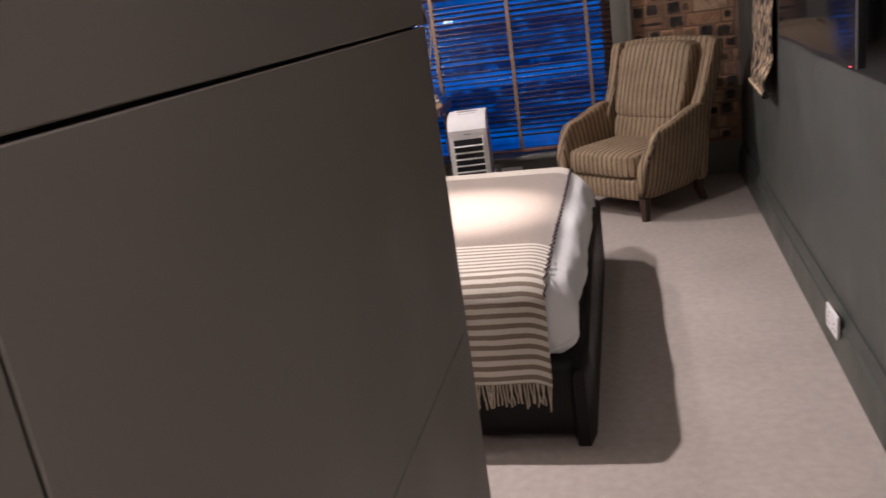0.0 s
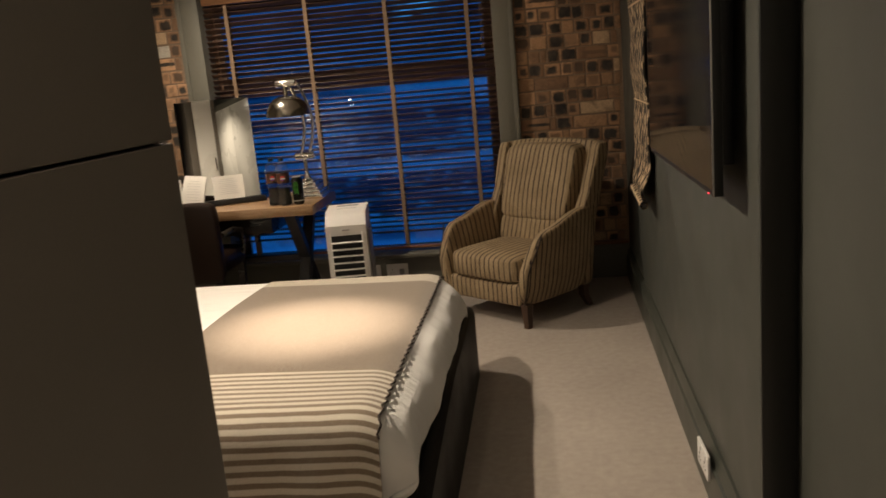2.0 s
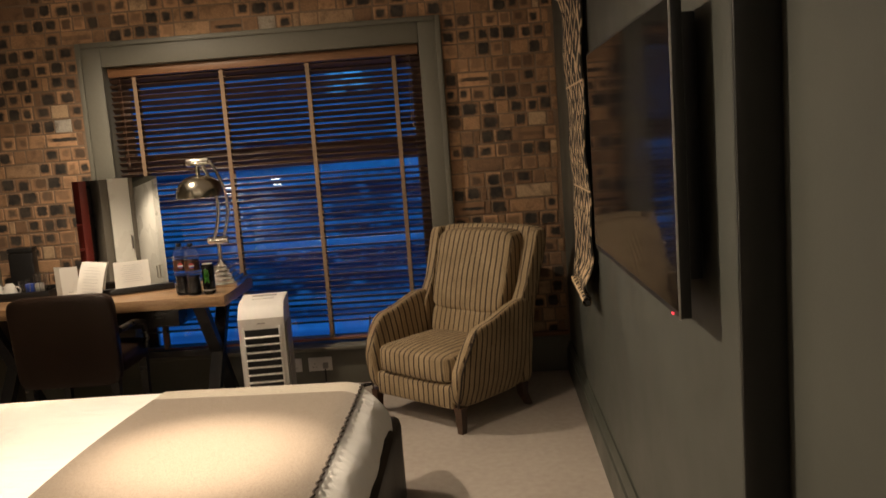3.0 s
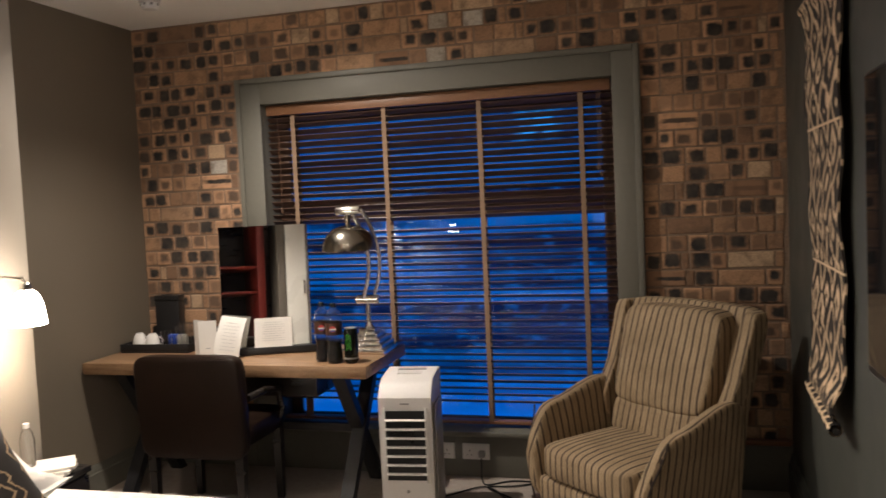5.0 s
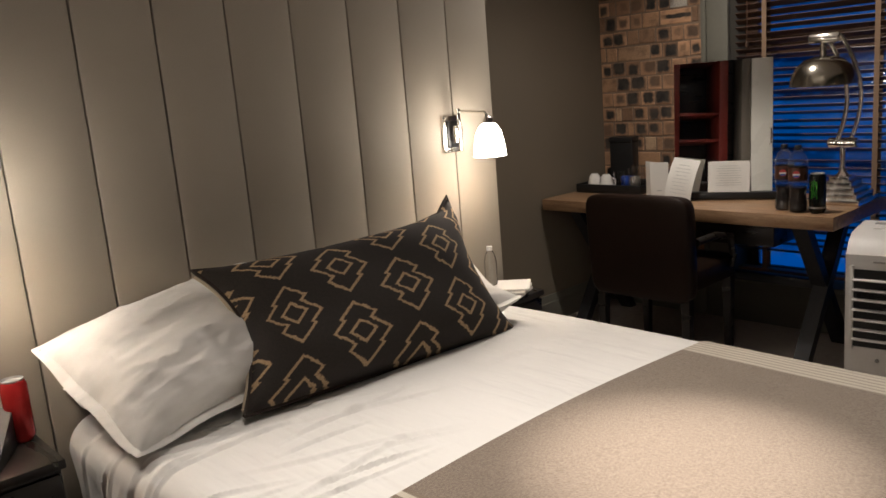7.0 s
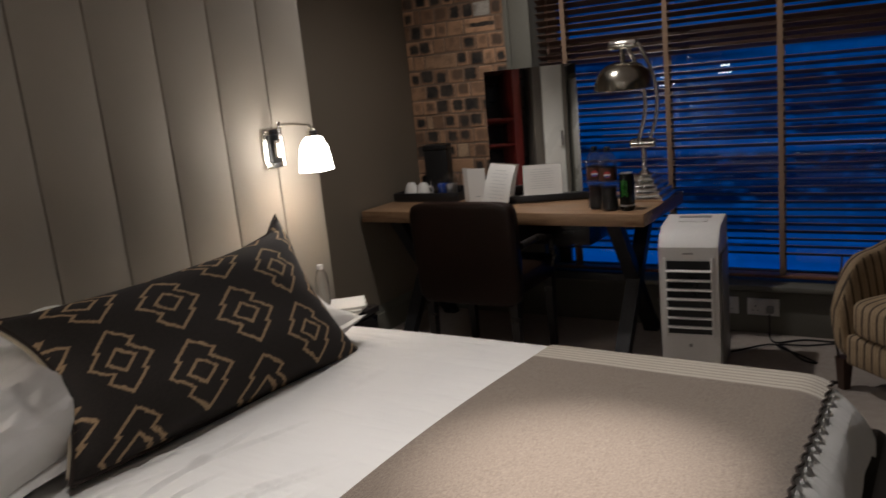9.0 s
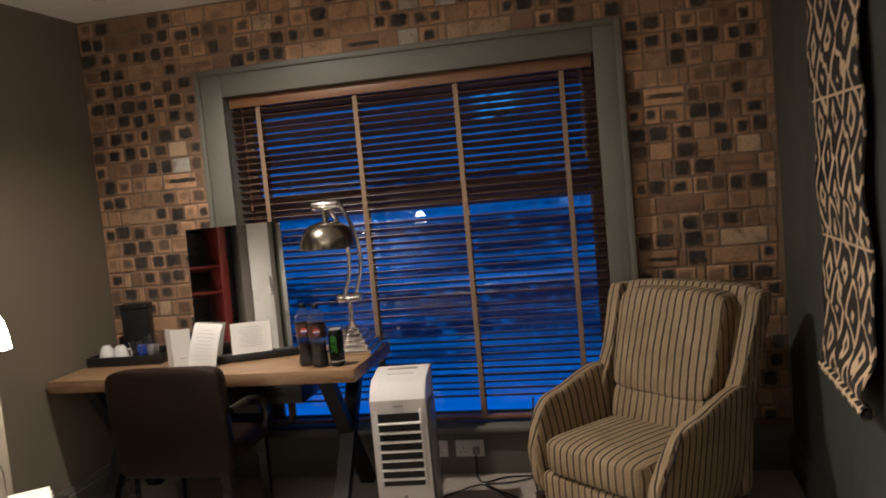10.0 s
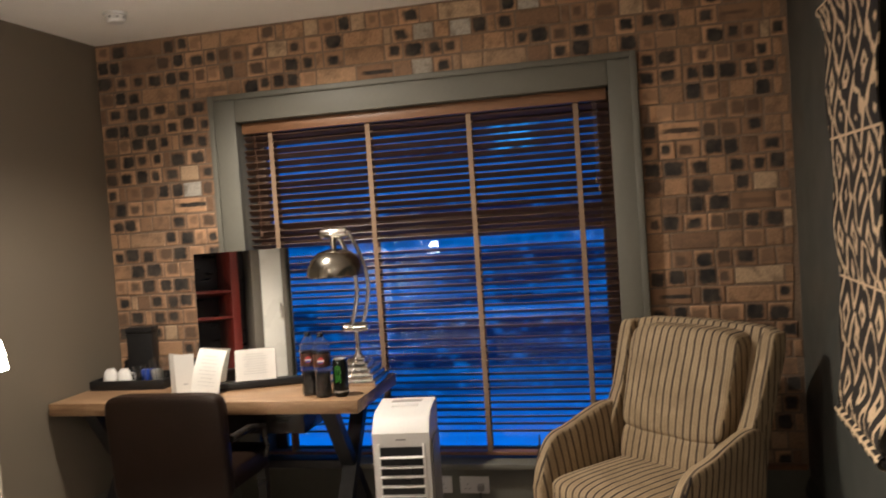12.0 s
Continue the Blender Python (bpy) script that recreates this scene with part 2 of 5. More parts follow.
def throw_cloth():
    """Wool throw: a plain brown middle, cream stripes towards both ends (v runs along the throw, in metres)."""
    n = Nodes("striped_wool_throw")
    uv = n.xyz(n.coord("UV"))
    obj = n.coord()
    v = n.math("MULTIPLY_ADD", n.noise(obj, 9), 0.008, uv[1])
    felt = n.noise(obj, 320, 3)
    blotch = n.noise(obj, 170, 3)
    brown = n.mix(n.span(blotch, 0.3, 0.7), (0.148, 0.111, 0.083), (0.25, 0.2, 0.155))
    cream = n.mix(n.span(felt, 0.3, 0.7), (0.5, 0.45, 0.37), (0.6, 0.55, 0.46))
    near = n.math("FRACT", n.math("MULTIPLY", v, 1 / 0.0325))
    stripe = n.math("MULTIPLY", n.span(near, 0.42, 0.5), n.span(near, 0.9, 0.98, 1, 0))
    far = n.math("FRACT", n.math("MULTIPLY", v, 1 / 0.02))
    thin = n.math("MULTIPLY", n.span(far, 0.5, 0.6), n.span(far, 0.9, 1.0, 1, 0))
    darker = n.mix(n.span(felt, 0.3, 0.7), (0.15, 0.11, 0.076), (0.23, 0.175, 0.125))
    c = n.mix(n.span(v, 1.25, 1.255), brown, n.mix(stripe, cream, darker))
    c = n.mix(n.span(v, 0.175, 0.18, 1, 0), c, n.mix(n.math("MULTIPLY", thin, 0.6), cream, darker))
    n.bump(n.math("MULTIPLY_ADD", blotch, 0.6, felt), 0.5, 0.004)
    n.b.inputs["Sheen Weight"].default_value = 0.3
    return n.done(c, 0.95)


def cushion_cloth():
    """Dark cloth with gold outlines of stepped diamonds, in two staggered lattices."""
    n = Nodes("dark_stepped_diamond_cloth")
    uv = n.xyz(n.coord("UV"))
    obj = n.coord()
    wob = n.math("MULTIPLY", n.math("SUBTRACT", n.noise(obj, 60), 0.5), 0.012)
    lines = None
    W, H = 0.42, 0.222
    ragged = n.math("MULTIPLY", n.math("SUBTRACT", n.noise(obj, 210), 0.5), 0.006)
    for ou, ov in ((0.11, 0.477), (0.61, 0.977)):
        def fold(x, size, off):
            f = n.math("FRACT", n.math("ADD", n.math("MULTIPLY", n.math("ADD", x, wob), 1 / size), 10 + off))
            return n.math("MULTIPLY", n.math("SUBTRACT", f, 0.5), size)
        u, v = fold(uv[0], W, ou), fold(uv[1], H, ov)
        # axes turned by an eighth, so that the motif stands on its corner
        wide, tall = n.math("MULTIPLY", u, 0.84), n.math("MULTIPLY", v, 1.17)
        p = n.math("MULTIPLY", n.math("SUBTRACT", wide, tall), 0.7071)
        q = n.math("MULTIPLY", n.math("ADD", wide, tall), 0.7071)

        def rect(a, b, cp, cq):
            return n.math("MAXIMUM", n.math("SUBTRACT", n.math("ABSOLUTE", n.math("SUBTRACT", p, cp)), a), n.math("SUBTRACT", n.math("ABSOLUTE", n.math("SUBTRACT", q, cq)), b))
        d = rect(0.066, 0.05, 0.0, 0.0)
        for sgn in (-1, 1):
            d = n.math("MINIMUM", d, rect(0.036, 0.036, -0.041 * sgn, 0.039 * sgn))
        e = n.math("MINIMUM", n.math("ABSOLUTE", d), n.math("ABSOLUTE", rect(0.028, 0.026, 0.0, 0.0)))
        k = n.span(n.math("ADD", e, ragged), 0.003, 0.0056, 1, 0)
        lines = k if lines is None else n.math("MAXIMUM", lines, k)
    weave = n.noise(obj, 380, 2)
    n.bump(weave, 0.4, 0.0015)
    dark = n.mix(n.span(weave, 0.3, 0.7), (0.011, 0.008, 0.007), (0.026, 0.019, 0.015))
    gold = n.mix(n.span(weave, 0.35, 0.65), (0.26, 0.17, 0.09), (0.46, 0.32, 0.185))
    return n.done(n.mix(lines, dark, gold), 0.9)


def hanging_cloth():
    """Cream cloth with black wavering diamonds, one inside the other."""
    n = Nodes("black_and_cream_diamond_cloth")
    uv = n.xyz(n.coord("UV"))
    obj = n.coord()
    wob = n.math("MULTIPLY", n.math("SUBTRACT", n.noise(obj, 11, 2), 0.5), 0.3)
    tri = n.math("PINGPONG", n.math("ADD", n.math("MULTIPLY", uv[0], 1 / 0.19), wob), 0.5)
    tri2 = n.math("PINGPONG", n.math("ADD", n.math("MULTIPLY", uv[1], 1 / 0.25), n.math("MULTIPLY", wob, 1.4)), 0.5)
    d = n.math("ADD", tri, tri2)
    ring = n.math("FRACT", n.math("MULTIPLY_ADD", d, 2.5, n.math("MULTIPLY", wob, 1.5)))
    black = n.math("MULTIPLY", n.span(ring, 0.2, 0.26), n.span(ring, 0.88, 0.94, 1, 0))
    band = n.math("FRACT", n.math("MULTIPLY", uv[1], 1 / 0.47))
    black = n.math("MULTIPLY", black, n.math("MAXIMUM", n.span(band, 0.02, 0.03), n.span(band, 0.005, 0.01, 1, 0)))
    weave = n.noise(obj, 300, 2)
    n.bump(weave, 0.4, 0.002)
    cream = n.mix(n.span(weave, 0.3, 0.7), (0.54, 0.38, 0.23), (0.74, 0.56, 0.37))
    return n.done(n.mix(black, cream, (0.015, 0.011, 0.008)), 0.9)


def dusk_view():
    """Dusk-blue distance behind the glass, with one gap of brighter sky."""
    n = Nodes("dusk_distance")
    v = n.coord()
    p = n.xyz(v)
    streak = n.noise(n.coord("Object", (0.16, 1, 3.4)), 1.3, 4)
    blotch = n.noise(n.coord("Object", (1, 1, 1.5)), 3.5, 4)
    up = n.mix(n.span(p[2], -3.0, 5.0), (0.0, 0.068, 0.3), (0.0, 0.108, 0.46))
    col = n.mix(n.span(streak, 0.4, 0.62), up, (0.0, 0.008, 0.05))
    col = n.mix(n.span(blotch, 0.52, 0.8, 0, 0.7), col, (0.003, 0.16, 0.64))
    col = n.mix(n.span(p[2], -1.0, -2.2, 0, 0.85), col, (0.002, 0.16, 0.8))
    across = n.span(n.math("ABSOLUTE", n.math("ADD", p[0], 1.36)), 0.22, 0.42, 1, 0)
    upward = n.span(n.math("ABSOLUTE", n.math("SUBTRACT", p[2], 2.6)), 0.12, 0.26, 1, 0)
    gap = n.math("MULTIPLY", n.math("MULTIPLY", across, upward), n.span(blotch, 0.35, 0.55))
    col = n.mix(gap, col, (0.02, 0.36, 1.0))
    n.put(col, n.b.inputs["Emission Color"])
    n.b.inputs["Emission Strength"].default_value = 0.86
    return n.done((0.0, 0.0, 0.0), 1.0)


DESKTOP, CARPET = wood_top(), carpet()
LINEN, PILLOWCASE = linen("white_cotton_duvet", (0.8, 0.785, 0.76)), linen("white_cotton_pillowcase", (0.76, 0.74, 0.71))
STRIPE_X = striped("brown_striped_upholstery")
BRICK = brick_face("reclaimed_brick", (0.27, 0.157, 0.093), (0.52, 0.302, 0.168), (0.6, 0.42, 0.265))
BRICK_PALE = brick_face("whitewashed_brick", (0.5, 0.46, 0.4), (0.58, 0.54, 0.47), (0.45, 0.4, 0.33))
BRICK_CORED, BRICK_CORED_JOINED = cored_brick("dark_cored_brick", False), cored_brick("dark_cored_brick_joined", True)
THROW, CUSHION, HANGING, DUSK = throw_cloth(), cushion_cloth(), hanging_cloth(), dusk_view()
FRINGE = plain("cream_wool_yarn", (0.46, 0.39, 0.29), 0.95, grain=300, var=0.2, bump=0.4)
BLACKPIPE = plain("dark_brown_edging", (0.03, 0.02, 0.015), 0.9, var=0.2)


# ---- shapes ----
def box(bm, x0, x1, y0, y1, z0, z1, bevel=0.0, segments=2, m=None):
    made = bmesh.ops.create_cube(bm, size=1.0)["verts"]
    bmesh.ops.scale(bm, vec=(x1 - x0, y1 - y0, z1 - z0), verts=made)
    bmesh.ops.translate(bm, vec=((x0 + x1) / 2, (y0 + y1) / 2, (z0 + z1) / 2), verts=made)
    if bevel:
        edges = list({e for v in made for e in v.link_edges})
        r = bmesh.ops.bevel(bm, geom=edges, offset=bevel, segments=segments, profile=0.5, affect="EDGES")
        made = list({v for f in r["faces"] for v in f.verts} | {v for v in made if v.is_valid})
    if m is not None:
        bmesh.ops.transform(bm, matrix=m, verts=made)
    return made


def lathe(bm, profile, seg=24, m=None):
    """A turned form from (radius, height) pairs; closed where the radius is 0."""
    rings, made = [], []
    for r, z in profile:
        if r <= 1e-6:
            ring = [bm.verts.new((0, 0, z))]
        else:
            ring = [bm.verts.new((r * math.cos(2 * math.pi * i / seg), r * math.sin(2 * math.pi * i / seg), z)) for i in range(seg)]
        rings.append(ring)
        made += ring
    for a, b in zip(rings, rings[1:]):
        for i in range(seg):
            j = (i + 1) % seg
            face = [a[i % len(a)], a[j % len(a)], b[j % len(b)], b[i % len(b)]]
            face = [v for k, v in enumerate(face) if v not in face[:k]]
            if len(face) > 2:
                bm.faces.new(face)
    if m is not None:
        bmesh.ops.transform(bm, matrix=m, verts=made)
    return made


def tube(bm, points, r, seg=8):
    """A round bar along points."""
    pts = [Vector(p) for p in points]
    rings = []
    for i, p in enumerate(pts):
        d = (pts[min(i + 1, len(pts) - 1)] - pts[max(i - 1, 0)]).normalized()
        a = d.orthogonal().normalized() if not rings else (last - d * last.dot(d)).normalized()
        last = a
        b = d.cross(a)
        rings.append([bm.verts.new(p + (a * math.cos(2 * math.pi * k / seg) + b * math.sin(2 * math.pi * k / seg)) * r) for k in range(seg)])
    for p, q in zip(rings, rings[1:]):
        for k in range(seg):
            bm.faces.new((p[k], p[(k + 1) % seg], q[(k + 1) % seg], q[k]))
    bm.faces.new(rings[0][::-1]), bm.faces.new(rings[-1])


def sheet(bm, f, nu, nv, uvf=None):
    """A surface from f(u, v), u and v from 0 to 1; uvf gives its texture place."""
    grid = [[bm.verts.new(f(i / nu, j / nv)) for i in range(nu + 1)] for j in range(nv + 1)]
    lay = bm.loops.layers.uv.verify() if uvf else None
    for j in range(nv):
        for i in range(nu):
            corners = ((i, j), (i + 1, j), (i + 1, j + 1), (i, j + 1))
            face = bm.faces.new([grid[b][a] for a, b in corners])
            face.smooth = True
            if lay:
                for loop, (a, b) in zip(face.loops, corners):
                    loop[lay].uv = uvf(a / nu, b / nv)
    return grid


def finish(me, angle=35):
    """Round faces are smoothed; edges sharper than the angle stay crisp."""
    bm = bmesh.new()
    bm.from_mesh(me)
    for f in bm.faces:
        f.smooth = True
    for e in bm.edges:
        e.smooth = len(e.link_faces) == 2 and e.calc_face_angle(0) < radians(angle)
    bm.to_mesh(me)
    bm.free()
    return me


def mesh(name, bm, material, angle=35):
    bmesh.ops.recalc_face_normals(bm, faces=bm.faces)
    me = bpy.data.meshes.new(name)
    bm.to_mesh(me)
    bm.free()
    for mat in material if isinstance(material, (list, tuple)) else [material]:
        me.materials.append(mat)
    return finish(me, angle)


def part(name, bm, material, parent, label=""):
    ob = new(name, mesh(name, bm, material))
    ob.parent = parent
    return tagged(ob, label)


def thing(name, m, label, category, group=""):
    ob = new(name)
    ob.empty_display_size = 0.1
    ob.matrix_basis = m
    return tagged(ob, label, category, group)


def single(name, bm, material, m, label, category, group=""):
    ob = new(name, mesh(name, bm, material))
    ob.matrix_basis = m
    return tagged(ob, label, category, group)


def structure(name, bm, material, label, category="wall"):
    return tagged(new(name, mesh(name, bm, material)), label, category, "", "structure")


def one(name, material, parent, *dims, bevel=0.004, label="", m=None):
    bm = bmesh.new()
    box(bm, *dims, bevel=bevel, m=m)
    return part(name, bm, material, parent, label)


# ---- the room ----
WALL_Y, CEILING, WEST, EAST = 5.90, 2.61, -2.55, 1.06
HEAD_X, HEAD_END, PART_X, PART_END = -1.88, 4.245, -0.043, 1.6
STEP_Y = 2.34

bm = bmesh.new()
box(bm, -2.9, 1.5, -1.6, 6.0, -0.1, 0.0)
structure("floor", bm, CARPET, "beige grey loop pile carpet covering the whole floor", "carpet")
bm = bmesh.new()
box(bm, -2.9, 1.5, -1.6, 6.2, CEILING, CEILING + 0.12)
structure("ceiling", bm, CEIL, "plain white painted ceiling with recessed lights", "ceiling")

# east wall: the stretch behind the screen stands proud of the one by the entrance
bm = bmesh.new()
vs = [bm.verts.new(p) for p in ((1.006, STEP_Y, 0), (1.075, 6.1, 0), (1.3, 6.1, 0), (1.3, STEP_Y, 0))]
face = bm.faces.new(vs)
top = bmesh.ops.extrude_face_region(bm, geom=[face])["geom"]
bmesh.ops.translate(bm, vec=(0, 0, CEILING), verts=[v for v in top if isinstance(v, bmesh.types.BMVert)])
structure("wall_east", bm, PAINT_DARK, "dark grey-green painted wall with a step towards the entrance")
bm = bmesh.new()
box(bm, 1.085, 1.3, -1.6, STEP_Y - 0.001, 0, CEILING)
structure("wall_east_entrance", bm, PAINT, "grey-green painted wall beside the entrance passage")
bm = bmesh.new()
box(bm, -2.9, 1.3, -1.75, -1.6, 0, CEILING)
structure("wall_south", bm, PAINT, "plain grey-green painted wall at the entrance end")
bm = bmesh.new()
box(bm, WEST - 0.2, WEST, HEAD_END - 0.2, 6.1, 0, CEILING)
structure("wall_west", bm, PAINT_OLIVE_LIT, "plain olive-grey painted wall beside the desk, lamp glow mixed into its colour")


def skirting(name, a, b, thick, high, material, label):
    """A moulded skirting board from a to b, standing to the left of the line."""
    a, b = Vector((*a, 0)), Vector((*b, 0))
    d = (b - a).normalized()
    side = Vector((-d.y, d.x, 0))
    profile = ((0, 0), (thick, 0), (thick, high * 0.72), (thick * 0.72, high * 0.76), (thick * 0.72, high * 0.84), (thick * 0.4, high * 0.95), (thick * 0.3, high), (0, high))
    bm = bmesh.new()
    rings = [[bm.verts.new(p + side * u + Vector((0, 0, z))) for u, z in profile] for p in (a, b)]
    k = len(profile)
    for i in range(k):
        bm.faces.new((rings[0][i], rings[0][(i + 1) % k], rings[1][(i + 1) % k], rings[1][i]))
    bm.faces.new(rings[0]), bm.faces.new(rings[1][::-1])
    return structure(name, bm, material, label, "skirting board")


skirting("baseboard_east", (1.006, STEP_Y), (1.072, WALL_Y - 0.02), 0.028, 0.2, TRIM_DARK, "dark green moulded skirting board along the screen wall")
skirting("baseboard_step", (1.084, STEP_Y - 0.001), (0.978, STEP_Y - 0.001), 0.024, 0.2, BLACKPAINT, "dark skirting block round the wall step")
skirting("baseboard_entrance", (1.084, 0.2), (1.084, STEP_Y - 0.03), 0.028, 0.2, TRIM_DARK, "dark green moulded skirting board by the entrance")
skirting("baseboard_west", (WEST, WALL_Y - 0.02), (WEST, HEAD_END + 0.01), 0.02, 0.16, TRIM, "grey-green skirting board by the desk")

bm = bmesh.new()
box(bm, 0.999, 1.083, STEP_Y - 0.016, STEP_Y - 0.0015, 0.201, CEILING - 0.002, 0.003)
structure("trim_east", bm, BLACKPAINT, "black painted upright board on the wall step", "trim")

# north wall: brick on a mortar bed round the window
WX0, WX1, WZ0, WZ1 = -1.713, 0.25, 0.262, 2.105
FX0, FX1, FZ1 = -1.862, 0.388, 2.255
DADO = 0.235
bm = bmesh.new()
box(bm, -2.9, WX0 - 0.02, WALL_Y + 0.012, 6.16, 0, CEILING)
box(bm, WX1 + 0.02, 1.3, WALL_Y + 0.012, 6.16, 0, CEILING)
box(bm, WX0 - 0.02, WX1 + 0.02, WALL_Y + 0.012, 6.16, WZ1 + 0.02, CEILING)
box(bm, WX0 - 0.02, WX1 + 0.02, WALL_Y + 0.012, 6.16, 0, WZ0 - 0.05)
wall_north = structure("wall_north", bm, MORTAR, "reclaimed brick wall with dark-cored bricks round the window")
bm = bmesh.new()
box(bm, FX1 + 0.001, 1.2, WALL_Y - 0.012, WALL_Y + 0.011, 0, DADO, 0.004)
box(bm, WEST, FX0 - 0.001, WALL_Y - 0.012, WALL_Y + 0.011, 0, DADO, 0.004)
box(bm, FX0, FX1, WALL_Y - 0.006, WALL_Y + 0.011, 0, WZ0 - 0.03, 0.003)
structure("baseboard_north", bm, TRIM, "grey-green painted boarding below the bricks and the window", "skirting board")
bm = bmesh.new()
box(bm, FX1 + 0.02, 1.06, WALL_Y - 0.035, WALL_Y + 0.01, DADO, DADO + 0.025, 0.006)
structure("trim_north", bm, HEADWOOD, "thin wooden ledge on the boarding beside the armchair", "trim")

# window: casing, reveal, sashes and panes
window = tagged(new("window_1"), "wide sash window in a grey-green casing, dusk outside", "window", "", "structure")


def casing(name, x0, x1, z0, z1):
    bm = bmesh.new()
    box(bm, x0, x1, WALL_Y - 0.02, WALL_Y + 0.012, z0, z1, 0.004)
    return part(name, bm, TRIM, window)


casing("window_frame", FX0, WX0, WZ0 - 0.03, FZ1)
casing("window_frame", WX1, FX1, WZ0 - 0.03, FZ1)
casing("window_frame", WX0 + 0.001, WX1 - 0.001, WZ1, FZ1)
for x0, x1 in ((FX0, FX0 + 0.03), (FX1 - 0.03, FX1)):
    one("moulding", TRIM, window, x0, x1, WALL_Y - 0.034, WALL_Y - 0.021, WZ0 - 0.03, FZ1)
one("moulding", TRIM, window, FX0 + 0.031, FX1 - 0.031, WALL_Y - 0.034, WALL_Y - 0.021, FZ1 - 0.03, FZ1)
one("reveal", TRIM, window, WX0 - 0.019, WX0, WALL_Y + 0.0125, 6.15, WZ0, WZ1)
one("reveal", TRIM, window, WX1, WX1 + 0.019, WALL_Y + 0.0125, 6.15, WZ0, WZ1)
one("reveal", TRIM, window, WX0, WX1, WALL_Y + 0.0125, 6.15, WZ1, WZ1 + 0.019)
one("window_sill", TRIM, window, FX0 - 0.03, FX1 + 0.03, WALL_Y - 0.055, 6.15, WZ0 - 0.029, WZ0, bevel=0.008)
for z0, z1 in ((WZ0 + 0.001, WZ0 + 0.022), (1.41, 1.53), (WZ1 - 0.12, WZ1 - 0.001)):
    one("sash_rail", SLATWOOD, window, WX0 + 0.071, WX1 - 0.071, 6.07, 6.11, z0, z1)
for x in (WX0 + 0.036, WX1 - 0.036):
    one("sash_stile", SLATWOOD, window, x - 0.034, x + 0.034, 6.07, 6.11, WZ0 + 0.001, WZ1 - 0.001)
for z0, z1 in ((WZ0 + 0.023, 1.409), (1.531, WZ1 - 0.121)):
    pane = one("pane", GLASS, window, WX0 + 0.0705, WX1 - 0.0705, 6.088, 6.093, z0, z1, bevel=0)
    pane.visible_shadow = False

bm = bmesh.new()
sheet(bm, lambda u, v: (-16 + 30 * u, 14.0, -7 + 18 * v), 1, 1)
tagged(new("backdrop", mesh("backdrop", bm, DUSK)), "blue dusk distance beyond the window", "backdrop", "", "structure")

# venetian blind
blind = thing("venetian_blind", pose(0, 0, 0), "dark brown wooden slatted blind with tan tapes, lowered over the window", "blind")
bm = bmesh.new()
box(bm, WX0 + 0.012, WX1 - 0.012, 5.925, 5.985, WZ1 - 0.062, WZ1 - 0.004, 0.004)
part("headrail", bm, HEADWOOD, blind, "brown wooden headrail")
bm = bmesh.new()
w, tilt = 0.042, radians(32)
box(bm, WX0 + 0.006, WX1 - 0.006, -w / 2, w / 2, -0.0014, 0.0014, m=Matrix.Translation((0, 5.965, 0)) @ Matrix.Rotation(-tilt, 4, "X"))
slat_mesh = mesh("slat", bm, SLATWOOD)
z, rng = WZ1 - 0.085, random.Random(4)
zs = []
while z > WZ0 + 0.135:
    zs.append(z)
    step = 0.0372
    if 1.365 < z - step < 1.4 or 0.9 < z - step < 0.935:
        step = 0.07 if z > 1.2 else 0.06
    z -= step
for z in zs:
    ob = new("slat", slat_mesh)
    ob.parent = blind
    ob.matrix_basis = Matrix.Translation((0, 5.965, z)) @ Matrix.Rotation(radians(rng.uniform(-0.12, 0.12)), 4, "Y") @ Matrix.Rotation(-radians((3 if z > 1.45 else -6) + 7 * noise.noise((z * 9, 0.5, 2.0)) + rng.uniform(-3, 3)), 4, "X") @ Matrix.Translation((0, -5.965, 0))
one("bottom_rail", HEADWOOD, blind, WX0 + 0.02, WX1 - 0.02, 5.935, 5.995, WZ0 + 0.018, WZ0 + 0.036)
for x in (-1.545, -0.995, -0.455, 0.085):
    bm = bmesh.new()
    for y in (5.941, 5.989):
        box(bm, x - 0.0125, x + 0.0125, y - 0.0008, y + 0.0008, WZ0 + 0.034, WZ1 - 0.06)
    part("tape", bm, TAPE, blind, "tan woven ladder tape")
for x, z in ((0.17, 1.66), (0.182, 1.62), (-1.63, 1.5)):
    bm = bmesh.new()
    tube(bm, [(x, 5.926, WZ1 - 0.06), (x + 0.004, 5.924, (z + WZ1) / 2), (x, 5.925, z)], 0.0022, 6)
    lathe(bm, [(0, -0.02), (0.006, -0.018), (0.008, 0), (0.003, 0.012), (0, 0.014)], 10, Matrix.Translation((x, 5.925, z)))
    part("pull_cord", bm, SLATWOOD, blind)

# panelled wall behind the bed
bm = bmesh.new()
box(bm, WEST - 0.2, HEAD_X - 0.022, PART_END - 0.6, HEAD_END, 0, CEILING)
head_wall = structure("wall_headboard", bm, GROOVE, "pale taupe wall of tall upright panels behind the bed")
edges = [PART_END - 0.6] + [3.785 - 0.2345 * k for k in range(9, -1, -1)] + [4.02, HEAD_END + 0.003]
for a, b in zip(edges, edges[1:]):
    bm = bmesh.new()
    box(bm, HEAD_X - 0.0215, HEAD_X, a + 0.0024, b - 0.0024, 0.0, CEILING - 0.002, 0.004)
    part("panel", bm, HEADPANEL, head_wall)

